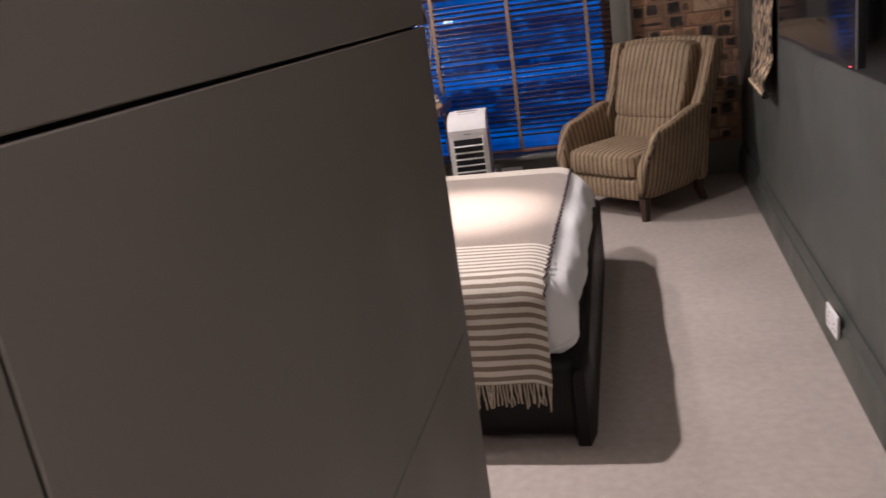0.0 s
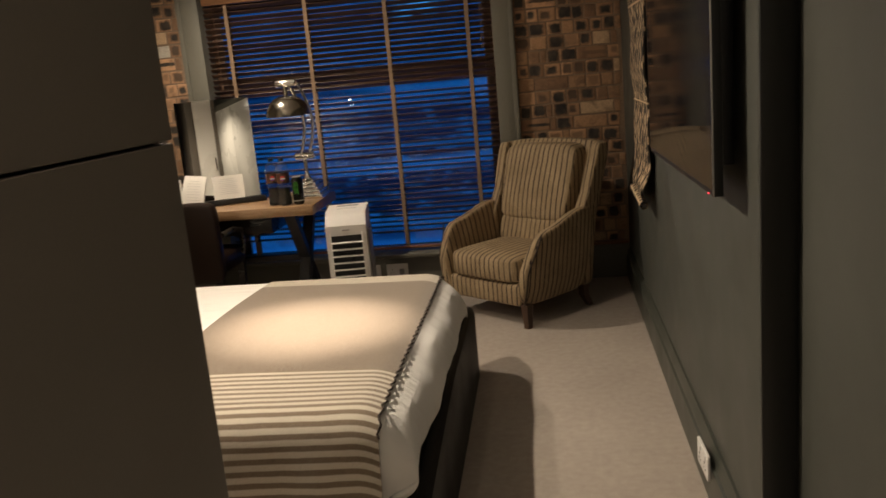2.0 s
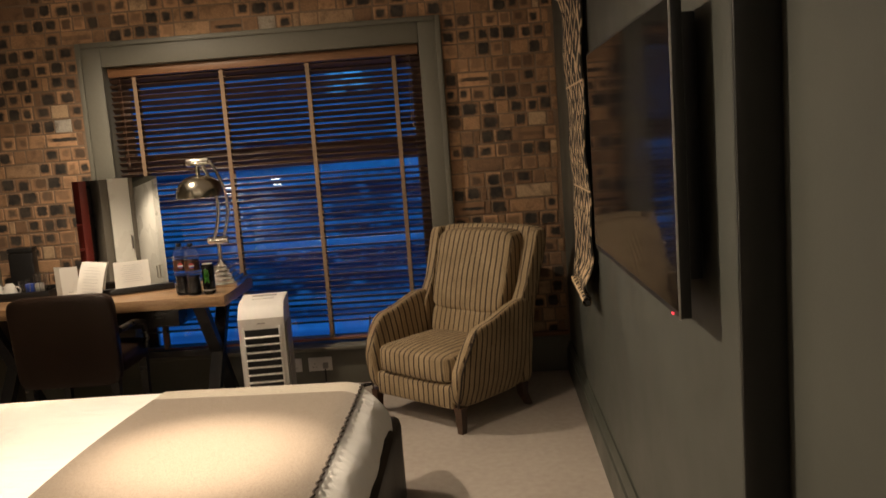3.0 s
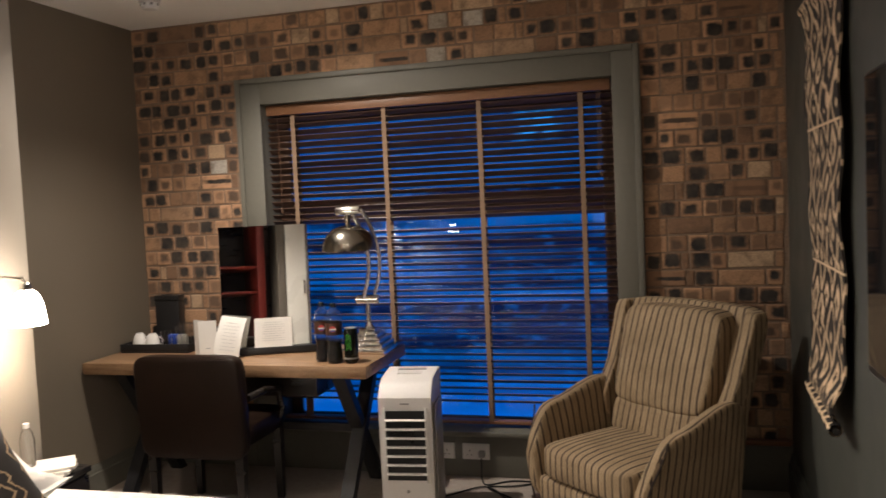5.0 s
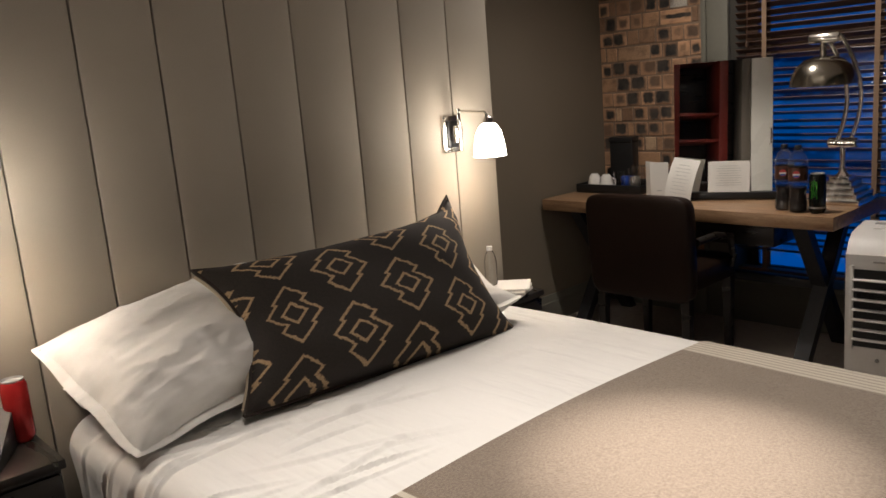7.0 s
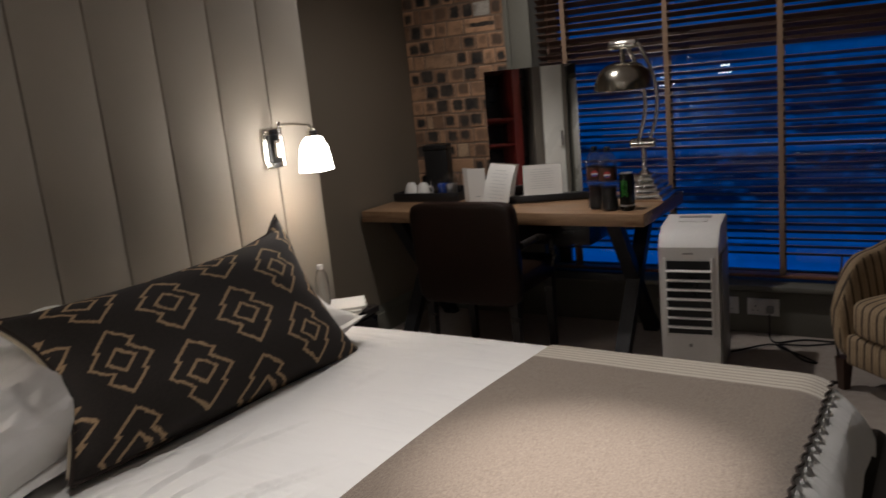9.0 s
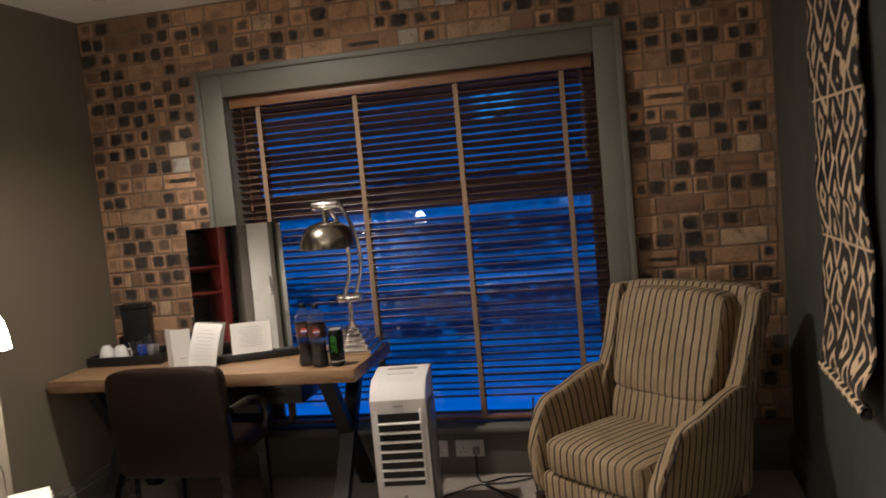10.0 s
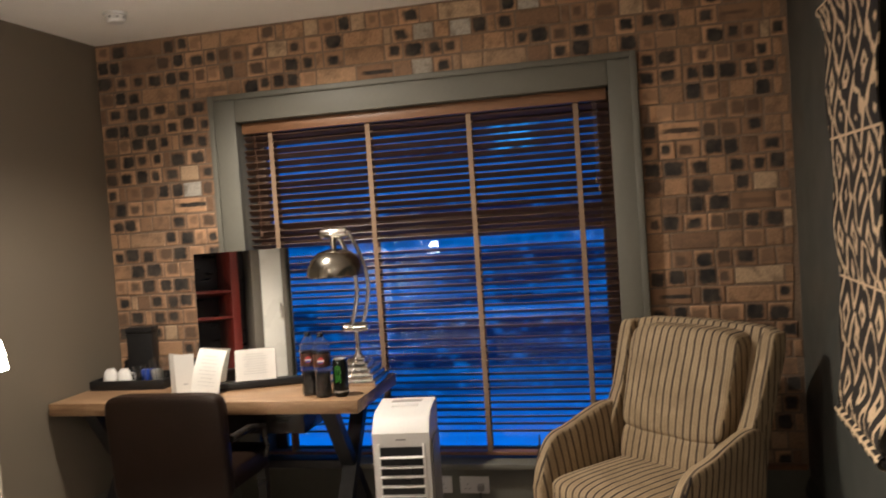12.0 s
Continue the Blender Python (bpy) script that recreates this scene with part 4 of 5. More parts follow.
def bottle(x, y):
    b = thing("drink_bottle", pose(x, y, DZ, 0, 0, random.uniform(0, 20)) @ Matrix.Diagonal((0.94, 0.94, 0.94, 1)), "clear plastic cola bottle, partly full, with a dark cap", "bottle", "cola bottles")
    bm = bmesh.new()
    outer = [(0.03, 0.0), (0.042, 0.008), (0.044, 0.03), (0.039, 0.07), (0.036, 0.09), (0.042, 0.12), (0.044, 0.15), (0.044, 0.228), (0.041, 0.25), (0.032, 0.272), (0.02, 0.287), (0.014, 0.297), (0.0135, 0.31)]
    lathe(bm, [(0, 0.002)] + outer + [(r - 0.0012, z) for r, z in outer[::-1]] + [(0, 0.004)], 28)
    part("body", bm, PET, b)
    bm = bmesh.new()
    lathe(bm, [(0, 0.005), (0.029, 0.005), (0.0405, 0.01), (0.0425, 0.03), (0.0375, 0.07), (0.0345, 0.09), (0.0405, 0.12), (0, 0.121)], 28)
    part("cola", bm, COLA, b, "dark cola")
    bm = bmesh.new()
    lathe(bm, [(0.0447, 0.152), (0.0447, 0.216)], 28)
    part("label", bm, LABELPRINT, b, "brown printed label")
    bm = bmesh.new()
    lathe(bm, [(0, 0), (0.017, 0), (0.017, 0.001), (0, 0.001)], 20, pose(0, -0.0452, 0.184, 90) @ Matrix.Diagonal((1, 1, 0.8, 1)))
    part("roundel", bm, REDPRINT, b, "red and blue roundel")
    one("roundel_band", WHITE_PLASTIC, b, -0.016, 0.016, -0.0468, -0.0464, 0.18, 0.187, bevel=0)
    one("roundel_base", BLUEPRINT, b, -0.012, 0.012, -0.0468, -0.0464, 0.172, 0.1795, bevel=0)
    bm = bmesh.new()
    lathe(bm, [(0.015, 0.296), (0.016, 0.298), (0.016, 0.314), (0.014, 0.317), (0, 0.317)], 24)
    part("cap", bm, BLACK_PLASTIC, b)


def can(name, m, body, label, h=0.168, r=0.033):
    c = thing(name, m, label, "can", "drink cans")
    bm = bmesh.new()
    lathe(bm, [(0, 0.004), (r * 0.75, 0.0), (r, 0.014), (r, h - 0.016), (r * 0.82, h - 0.003)], 28)
    part("body", bm, body, c)
    bm = bmesh.new()
    lathe(bm, [(r * 0.83, h - 0.0035), (r * 0.84, h), (r * 0.78, h), (r * 0.76, h - 0.006), (0, h - 0.006)], 28)
    part("lid", bm, STEEL, c)
    one("ring_pull", STEEL, c, -0.008, 0.008, -0.012, 0.012, h - 0.0055, h - 0.0035, bevel=0.0008)
    return c


bottle(-1.185, 5.40)
bottle(-1.105, 5.36)
c = can("energy_drink_can", pose(-1.02, 5.365, DZ, 0, 0, 0), BLACKCAN, "tall black drink can with green claw marks, on the desk", 0.176, 0.035)
for k in (-1, 0, 1):
    bm = bmesh.new()
    pts = [(0.0356 * math.sin(0.28 * k), -0.0356 * math.cos(0.28 * k), 0.068 + 0.075 * (s / 6) + 0.006 * (k == 0)) for s in range(7)]
    tube(bm, [(p[0] + 0.0018 * math.sin(i * 1.7 + k), p[1], p[2]) for i, p in enumerate(pts)], 0.0028, 6)
    part("claw_mark", bm, GREENPRINT, c, "green claw mark")
bm = bmesh.new()
lathe(bm, [(0.0353, 0.022), (0.0353, 0.03)], 28)
part("word_bar", bm, GREY_PLASTIC, c)


# papers
def card(name, m, w, h, label, rows=6, bend=0.0):
    c = thing(name, m, label, "paper", "desk papers")
    bm = bmesh.new()
    for off in (0.0, 0.0012):
        sheet(bm, lambda u, v: ((u - 0.5) * w, off + bend * (v - 0.5) ** 2 * 4, v * h), 4, 10)
    part("sheet", bm, PAPER, c)
    for k in range(rows):
        z = h * (0.84 - 0.62 * k / max(1, rows - 1))
        hw = w * (0.3 if k % 3 else 0.22)
        t = z / h
        one("text_line", INK, c, -hw, hw, bend * (t - 0.5) ** 2 * 4 - 0.0016, bend * (t - 0.5) ** 2 * 4 - 0.0008, z, z + 0.0016, bevel=0)
    return c


fold = thing("folded_card", pose(-1.865, 5.44, DZ, 0, 0, 16), "white folded card standing on the desk", "paper", "desk papers")
for sgn in (-1, 1):
    one("leaf", PAPER, fold, -0.048, 0.048, -0.0008, 0.0008, 0, 0.2, bevel=0, m=Matrix.Translation((0.0 if sgn < 0 else -0.055, 0.0 if sgn < 0 else 0.04, 0)) @ Matrix.Rotation(radians(0 if sgn < 0 else 140), 4, "Z"))
one("mark", INK, fold, -0.012, 0.012, -0.0016, -0.0009, 0.05, 0.055, bevel=0)
card("menu_sheet", pose(-1.75, 5.395, DZ, -20, 7, 4), 0.145, 0.235, "white curled menu sheet leaning by the mirror", 9, 0.02)
card("notice_card", mirror.matrix_basis @ pose(0.035, -0.045, 0.0365, -8), 0.2, 0.155, "white printed notice card leaning on the mirror", 9)
bm = bmesh.new()
box(bm, -0.06, 0.06, -0.035, 0.035, 0, 0.002)
single("leaflet", bm, PAPER, pose(-1.8, 5.36, DZ, 0, 0, 20), "small white leaflet lying on the desk", "paper", "desk papers")

# tea tray with cups and glasses
tray = thing("tea_tray", pose(-2.29, 5.70, DZ, 0, 0, 2), "black lacquered tea tray on the desk", "tray")
one("base", BLACK_PLASTIC, tray, -0.215, 0.215, -0.14, 0.14, 0, 0.008)
for a in ((-0.215, 0.215, -0.14, -0.13), (-0.215, 0.215, 0.13, 0.14), (-0.215, -0.205, -0.1295, 0.1295), (0.205, 0.215, -0.1295, 0.1295)):
    one("rim", BLACK_PLASTIC, tray, *a, 0.0085, 0.05, bevel=0.002)
for x, y in ((-2.43, 5.64), (-2.34, 5.63)):
    cup = thing("cup", pose(x, y, DZ + 0.009), "white ceramic cup upside down on the tray", "cup", "cups on the tray")
    bm = bmesh.new()
    lathe(bm, [(0.042, 0.0), (0.043, 0.002), (0.04, 0.04), (0.03, 0.078), (0.022, 0.086), (0.02, 0.092), (0, 0.09)], 28)
    part("bowl", bm, CERAMIC, cup)
    bm = bmesh.new()
    tube(bm, [(0.039, 0, 0.03), (0.06, 0, 0.032), (0.064, 0, 0.055), (0.05, 0, 0.07), (0.033, 0, 0.068)], 0.005, 8)
    part("handle", bm, CERAMIC, cup)
for x, y, h in ((-2.24, 5.62, 0.11), (-2.17, 5.66, 0.13), (-2.21, 5.75, 0.13), (-2.12, 5.63, 0.15)):
    bm = bmesh.new()
    lathe(bm, [(0, 0), (0.028, 0), (0.034, h), (0.0325, h), (0.027, 0.006), (0, 0.006)], 24)
    single("drinking_glass", bm, GLASS, pose(x, y, DZ + 0.009), "clear straight drinking glass on the tray", "glass", "glasses on the tray")
box_ob = thing("condiment_box", pose(-2.33, 5.8, DZ + 0.009, 0, 0, 4), "tall black box standing at the back of the tray", "box")
one("body", BLACK_PLASTIC, box_ob, -0.075, 0.075, -0.035, 0.035, 0.0, 0.26)
one("lid", BLACK_PLASTIC, box_ob, -0.078, 0.078, -0.038, 0.038, 0.2605, 0.29)
for x, z in ((-2.25, 0.0), (-2.19, 0.0)):
    bm = bmesh.new()
    box(bm, -0.025, 0.025, -0.02, 0.02, 0, 0.075, 0.004)
    single("sachet_pack", bm, BLUEPRINT if x < -2.2 else PAPER, pose(x, 5.70, DZ + 0.009, 0, 0, 10), "small paper sachet pack on the tray", "sachet", "sachets")

# ---- the east wall ----
tv = thing("television", pose(0.0, 3.065, 1.422), "flat black television on a wall mount", "television")
one("panel", BLACK_PLASTIC, tv, 0.93, 0.955, -0.568, 0.568, -0.328, 0.328, bevel=0.003)
one("screen", SCREEN, tv, 0.9285, 0.9298, -0.56, 0.56, -0.312, 0.32, bevel=0)
one("bezel", STEEL, tv, 0.9275, 0.9315, -0.5705, -0.5682, -0.328, 0.328, bevel=0)
one("rear_housing", BLACK_PLASTIC, tv, 0.956, 1.0, -0.5, 0.5, -0.26, 0.3, bevel=0.006)
one("standby_light", LED, tv, 0.9265, 0.929, -0.52, -0.51, -0.3265, -0.324, bevel=0)

hang = thing("wall_hanging", pose(1.035, 4.62, 0), "long black and cream diamond-patterned cloth hanging on the wall", "wall hanging")
def hang_face(u, v):
    wave = 0.012 * math.sin(5 * v + 2 * u) + 0.01 * math.sin(23 * v)
    edge = (u - 0.5) * 0.6 + 0.012 * math.sin(17 * v + 3) * (1 if u > 0.5 else 0.6)
    curl = -0.035 * math.exp(-((v - 0.04) / 0.05) ** 2) - 0.02 * math.exp(-((1 - v) / 0.03) ** 2)
    return (-0.018 + 0.5 * wave + curl * (0.5 + u), -edge, 0.76 + 1.385 * v)
bm = bmesh.new()
sheet(bm, hang_face, 12, 60, lambda u, v: (u * 0.6, v * 1.385))
cloth = part("cloth", bm, HANGING, hang)
cloth.modifiers.new("thickness", "SOLIDIFY").thickness = 0.006
for z, name in ((2.145, "top_roll"), (0.762, "bottom_roll")):
    bm = bmesh.new()
    r = 0.02
    sheet(bm, lambda u, v: (-0.03 - r * math.cos(6.28 * v) - (0.025 if z < 1 else 0) * u, 0.31 - 0.62 * u, z + r * math.sin(6.28 * v)), 16, 14, lambda u, v: (u * 0.6, v * 0.12))
    part(name, bm, HANGING, hang)
    bm = bmesh.new()
    tube(bm, [(-0.03, 0.325, z), (-0.055 if z < 1 else -0.03, -0.325, z)], 0.011, 10)
    part("rod", bm, DARKWOOD, hang, "dark wooden rod")

# ---- bed ----
BX0, BX1, BY0, BY1, BZ = HEAD_X + 0.004, 0.085, 2.405, 4.02, 0.585
bed = thing("bed", pose(0, 0, 0), "double bed with a black leather base and a white duvet", "bed")
bm = bmesh.new()
box(bm, BX0, 0.115, 2.395, 4.12, 0.02, 0.3, 0.05, 4)
part("base", bm, LEATHER_BLACK, bed, "black leather bed base")
bm = bmesh.new()
rings = []
for k in range(25):
    t = k / 24
    y = 2.385 + 1.855 * t
    top = 0.27 + 0.09 * min(1, t / 0.45) ** 0.8 - 0.06 * max(0, (t - 0.94) / 0.06) ** 2
    inset = 0.03 * (max(0, 1 - t / 0.04) ** 2 + max(0, (t - 0.96) / 0.04) ** 2)
    rings.append([(0.1075 + dx * (0.0375 - 0.6 * inset), y, z) for dx, z in ((-1, 0.0), (1, 0.0), (1, top - 0.04), (0.8, top - 0.012), (0.35, top), (-0.35, top), (-0.8, top - 0.012), (-1, top - 0.04))])
loft(bm, rings)
part("footboard", bm, LEATHER_BLACK, bed, "low rounded black leather footboard")
bm = bmesh.new()
box(bm, BX0, 0.065, 2.43, 4.0, 0.302, 0.5, 0.05, 3)
part("mattress", bm, LINEN, bed)


def duvet_top(x, y):
    """Height of the duvet over the bed."""
    sag = 0.012 * math.sin(3.1 * x + 1.3 * y) * math.sin(2.3 * y)
    puff = 0.018 * math.cos((x + 0.9) * 1.5) * math.cos((y - 3.2) * 1.8)
    return BZ - 0.008 + sag * 0.6 + puff


rng = random.Random(21)
FOLDS = [(-1.72 + 0.034 * k + rng.uniform(-0.03, 0.03), rng.uniform(-0.1, 0.6), y0, y0 + rng.uniform(0.18, 0.6), rng.uniform(0.004, 0.0085), rng.uniform(0.006, 0.011)) for k, y0 in enumerate(rng.uniform(-0.42, 0.35) for _ in range(28))]
FOLDS += [(-1.6 + 0.17 * k + rng.uniform(-0.05, 0.05), rng.uniform(-0.1, 0.25), rng.uniform(0.7, 1.0), rng.uniform(1.2, 1.6), rng.uniform(0.003, 0.006), rng.uniform(0.014, 0.022)) for k in range(5)]


def duvet(u, v):
    """From the head to the foot, and from one side over the top to the other."""
    s = -1 + 2 * v
    half, drop, r = (BY1 - BY0) / 2, 0.27, 0.09
    cy = (BY0 + BY1) / 2
    flat = half - r
    arc = r * math.pi / 2
    total = flat + arc + drop
    d = abs(s) * total
    x = BX0 + 0.02 + u * (BX1 - BX0 - 0.02)
    end = max(0.0, (x - (BX1 - 0.13)) / 0.13)
    fold = 0.012 * math.sin(21 * u + 3 * s) + 0.007 * math.sin(47 * u)
    if d < flat:
        y, z = d, 0.0
    elif d < flat + arc:
        a = (d - flat) / r
        y, z = flat + r * math.sin(a), -r * (1 - math.cos(a))
    else:
        k = d - flat - arc
        y, z = flat + r + fold * min(1, k / 0.1) - 0.02 * (k / drop) ** 2, -r - k
    zz = duvet_top(x, cy + math.copysign(min(y, flat), s)) + z
    zz -= 0.06 * end * end
    tuck = 0.03 * end * end
    along = s * 1.17
    for fx, slope, y0, y1, high, wide in FOLDS:
        at = along + 0.81
        run = (at - y0) / (y1 - y0)
        if 0.0 < run < 1.0:
            off = x - fx - slope * at - 0.035 * noise.noise((fx * 9, at * 3.0, 2.0))
            if abs(off) < 4 * wide:
                lift = high * (math.exp(-(off / wide) ** 2) - 0.7 * math.exp(-((off - 1.7 * wide) / wide) ** 2)) * math.sin(math.pi * run) ** 0.7 * max(0.0, min(1.0, (-0.82 - x) / 0.1))
                if d < flat + 0.5 * arc:
                    zz += lift
                else:
                    y += lift
    turn_in = max(0.0, min(1.0, (x - (BX1 - 0.26)) / 0.26)) ** 2
    if d > flat + arc:
        hang = (d - flat - arc) / drop
        zz += 0.11 * turn_in * hang
        x -= 0.1 * turn_in * hang * hang
    return (x, cy + math.copysign(y - tuck, s), max(zz, 0.29))


bm = bmesh.new()
g = sheet(bm, duvet, 380, 200)
last = [row[-1] for row in g]
# the foot end turns down
prev = last
for k in range(1, 9):
    t = k / 8
    ring = []
    for v in last:
        nearby = max(0.0, 1 - (v.co.y - BY0) / 0.5)
        bulge = 0.05 * math.sin(math.pi * t) - (0.03 + 0.07 * nearby) * t * t + 0.004 * math.sin(11 * v.co.y + 1) + 0.002 * math.sin(31 * v.co.y)
        ring.append(bm.verts.new((v.co.x + bulge, v.co.y, v.co.z + (0.3 - v.co.z) * t)))
    for a in range(len(last) - 1):
        bm.faces.new((prev[a], prev[a + 1], ring[a + 1], ring[a]))
    prev = ring
part("duvet", bm, LINEN, bed, "white cotton duvet, softly creased")

# wool throw across the foot of the bed
throw = thing("wool_throw", pose(0, 0, 0), "brown wool throw with cream stripes and fringe over the bed", "throw")
TX0, TX1 = -0.76, 0.028


def throw_at(u, s):
    """A place on the throw: u across, s metres along it from the far edge."""
    far_y, r = 4.0, 0.085
    flat = far_y - (BY0 + r)
    arc = r * math.pi / 2
    x = TX0 + u * (TX1 - TX0) + 0.02 * math.sin(2.1 * s) * (1 - u) - 0.03 * (1 - u) * (s < flat) * math.sin(s / flat * 3.14)
    if s < flat:
        y, z = far_y - s, 0.0
        z = duvet_top(x, y) + 0.008
        if y > 3.93:
            z -= 0.09 * (1 - math.cos((y - 3.93) / 0.09 * 1.0)) 
    elif s < flat + arc:
        a = (s - flat) / r
        y = BY0 + r - (r + 0.012) * math.sin(a)
        z = duvet_top(x, BY0 + r) + 0.008 - r * (1 - math.cos(a))
    else:
        k = s - flat - arc
        y = BY0 - 0.014 - 0.05 * k / 0.25 - 0.004 * math.sin(18 * u + 2 * k) * min(1, k / 0.1)
        z = duvet_top(x, BY0 + r) + 0.008 - r - k
    end = max(0.0, (x - (BX1 - 0.13)) / 0.13)
    return Vector((x, y, z - 0.06 * end * end))


flat, arc = 4.0 - (BY0 + 0.085), 0.085 * math.pi / 2
S_END = flat + arc + (BZ + 0.004 - 0.085 - 0.258)
bm = bmesh.new()
sheet(bm, lambda u, v: throw_at(u, v * S_END), 40, 110, lambda u, v: (u, v * S_END))
cloth = part("cloth", bm, THROW, throw)
cloth.modifiers.new("thickness", "SOLIDIFY").thickness = 0.006
bm = bmesh.new()
rng = random.Random(3)
for k in range(86):
    u = (k + 0.5 + rng.uniform(-0.25, 0.25)) / 86
    p = throw_at(u, S_END - 0.004)
    dx, dy = rng.uniform(-0.012, 0.012), rng.uniform(-0.01, 0.004)
    l = rng.uniform(0.07, 0.092)
    tube(bm, [p, p + Vector((dx * 0.3, dy * 0.4 - 0.002, -l * 0.4)), p + Vector((dx * 0.8 + rng.uniform(-0.004, 0.004), dy, -l * 0.75)), p + Vector((dx, dy, -l))], 0.0026, 5)
tagged(part("fringe", bm, FRINGE, throw, "cream twisted yarn fringe"), kind="stuff")
bm = bmesh.new()
rng = random.Random(8)
pts = [throw_at(1.0, S_END * k / 150) + Vector((0.002 + 0.004 * math.sin(1.57 * k) + rng.uniform(-0.002, 0.002), 0, 0.004)) for k in range(0, int(150 * 0.86))]
tube(bm, pts, 0.0034, 6)
part("edging", bm, BLACKPIPE, throw, "dark looped side edging")


def pillow(name, m, w, h, t, material, label, category, group="", flange=0.0, uv=False, ears=0.0, slump=0.0):
    """A stuffed pillow lying in its own xy plane."""
    p = thing(name, m, label, category, group)
    bm = bmesh.new()
    rng = random.Random(len(label))
    ph = [rng.uniform(0, 6) for _ in range(4)]
    for side in (1, -1):
        def f(u, v):
            a, b = 2 * u - 1, 2 * v - 1
            k = max(0.0, (1 - abs(a) ** 3.2)) * max(0.0, (1 - abs(b) ** 3.2))
            z = side * t / 2 * k ** 0.55
            z += side * 0.006 * math.sin(7 * a + ph[0]) * math.sin(6 * b + ph[1]) * k
            if not uv:
                soft = noise.noise((a * 2.6 + ph[2], b * 2.2 + ph[3], side))
                fine = 1 - 3.5 * abs(noise.noise((a * 4.5 + 2 * b + ph[0], b * 3.5 - a + ph[1], side * 2.0)))
                z += side * k ** 0.4 * (0.014 * soft + 0.007 * max(0.0, fine))
            pin = 1 - (0.07 + ears if b > 0 or not ears else 0.02) * (1 - a * a) * b * b
            pin2 = 1 - (0.05 + 0.6 * ears) * (1 - b * b) * a * a
            round_off = 1 - (0.0 if ears else 0.02) * (a * b) ** 4
            ear = max(0.0, (a - 0.8) / 0.2) * max(0.0, (b - 0.72) / 0.28) * (ears > 0)
            low = 1 - slump * ((1 - a) / 2) ** 1.5 * (b + 1) / 2
            return (a * w / 2 * pin2 * round_off - 0.03 * ear, 0.035 * ear + (b + 1) * h / 2 * low * pin * round_off + (1 - pin) * h / 2 * low - h / 2, z)
        sheet(bm, f, 64, 44, (lambda u, v: (u * w, v * h)) if uv else None)
    bmesh.ops.remove_doubles(bm, verts=bm.verts, dist=0.0004)
    part("cover", bm, material, p)
    if ears:
        bm = bmesh.new()
        rim = []
        for k in range(121):
            e, q = divmod(k / 30, 1)
            a, b = ((-1 + 2 * q, -1), (1, -1 + 2 * q), (1 - 2 * q, 1), (-1, 1 - 2 * q))[int(e) % 4]
            ear = max(0.0, (a - 0.8) / 0.2) * max(0.0, (b - 0.72) / 0.28)
            rim.append((a * w / 2 * (1 - (0.05 + 0.6 * ears) * (1 - b * b) * a * a) - 0.03 * ear, 0.035 * ear + (b * h / 2 * (1 - (0.07 + ears if b > 0 else 0.02) * (1 - a * a) * b * b) + h / 2) * (1 - slump * ((1 - a) / 2) ** 1.5 * (b + 1) / 2) - h / 2, 0.0))
        tube(bm, rim, 0.006, 8)
        part("piping", bm, BLACKPIPE, p, "dark corded piping")
        bm = bmesh.new()
        tube(bm, [(x - 0.002, y, -0.009) for x, y, z in rim[91:120]], 0.009, 8)
        part("back_edge", bm, FRINGE, p, "cream edge of the cushion back")
    if flange:
        bm = bmesh.new()
        loop = []
        for k in range(80):
            s = k / 80 * 4
            e, q = int(s), s - int(s)
            a, b = ((-1 + 2 * q, -1), (1, -1 + 2 * q), (1 - 2 * q, 1), (-1, 1 - 2 * q))[e]
            loop.append((a, b))
        inner = [bm.verts.new((a * w / 2 * 0.9, b * h / 2 * 0.88, 0.006)) for a, b in loop]
        outer = [bm.verts.new((a * (w / 2 + flange) * (1 - 0.02 * (a * b) ** 4), b * (h / 2 + flange) * (1 - 0.02 * (a * b) ** 4), 0.007 * math.sin(9 * a + 7 * b))) for a, b in loop]
        under = [bm.verts.new((a * w / 2 * 0.9, b * h / 2 * 0.88, -0.006)) for a, b in loop]
        for i in range(80):
            j = (i + 1) % 80
            bm.faces.new((inner[i], inner[j], outer[j], outer[i])), bm.faces.new((outer[i], outer[j], under[j], under[i]))
        part("flange", bm, material, p)
    return p


def lean(x, y, z, w, h, back, yaw=0.0, roll=0.0):
    """Pose of a pillow that stands on its long edge, centred at the edge point, leaning back to -x."""
    return Matrix.Translation((x, y, z)) @ Matrix.Rotation(radians(90 + yaw), 4, "Z") @ Matrix.Rotation(radians(90 - back), 4, "X") @ Matrix.Rotation(radians(roll), 4, "Z") @ Matrix.Translation((0, h / 2, 0))


pillow("pillow", pose(-1.67, 2.78, BZ + 0.068, 3, 2, 90), 0.72, 0.4, 0.19, PILLOWCASE, "white cotton pillow lying flat at the head of the bed", "pillow", "bed pillows", 0.008)
pillow("pillow", pose(-1.62, 3.5, BZ + 0.08, -3, 2, 90), 0.66, 0.46, 0.17, PILLOWCASE, "white cotton pillow lying flat under the cushion", "pillow", "bed pillows", 0.01)
pillow("pillow", lean(-1.45, 2.79, BZ + 0.06, 0.74, 0.45, 60, 0, 11), 0.74, 0.45, 0.23, PILLOWCASE, "plump white pillow leaning on the panelled wall", "pillow", "bed pillows", 0.012)
pillow("pillow", lean(-1.5, 3.46, BZ + 0.09, 0.66, 0.4, 60, 0, 0), 0.72, 0.42, 0.17, PILLOWCASE, "white pillow hidden behind the patterned cushion", "pillow", "bed pillows", 0.012)
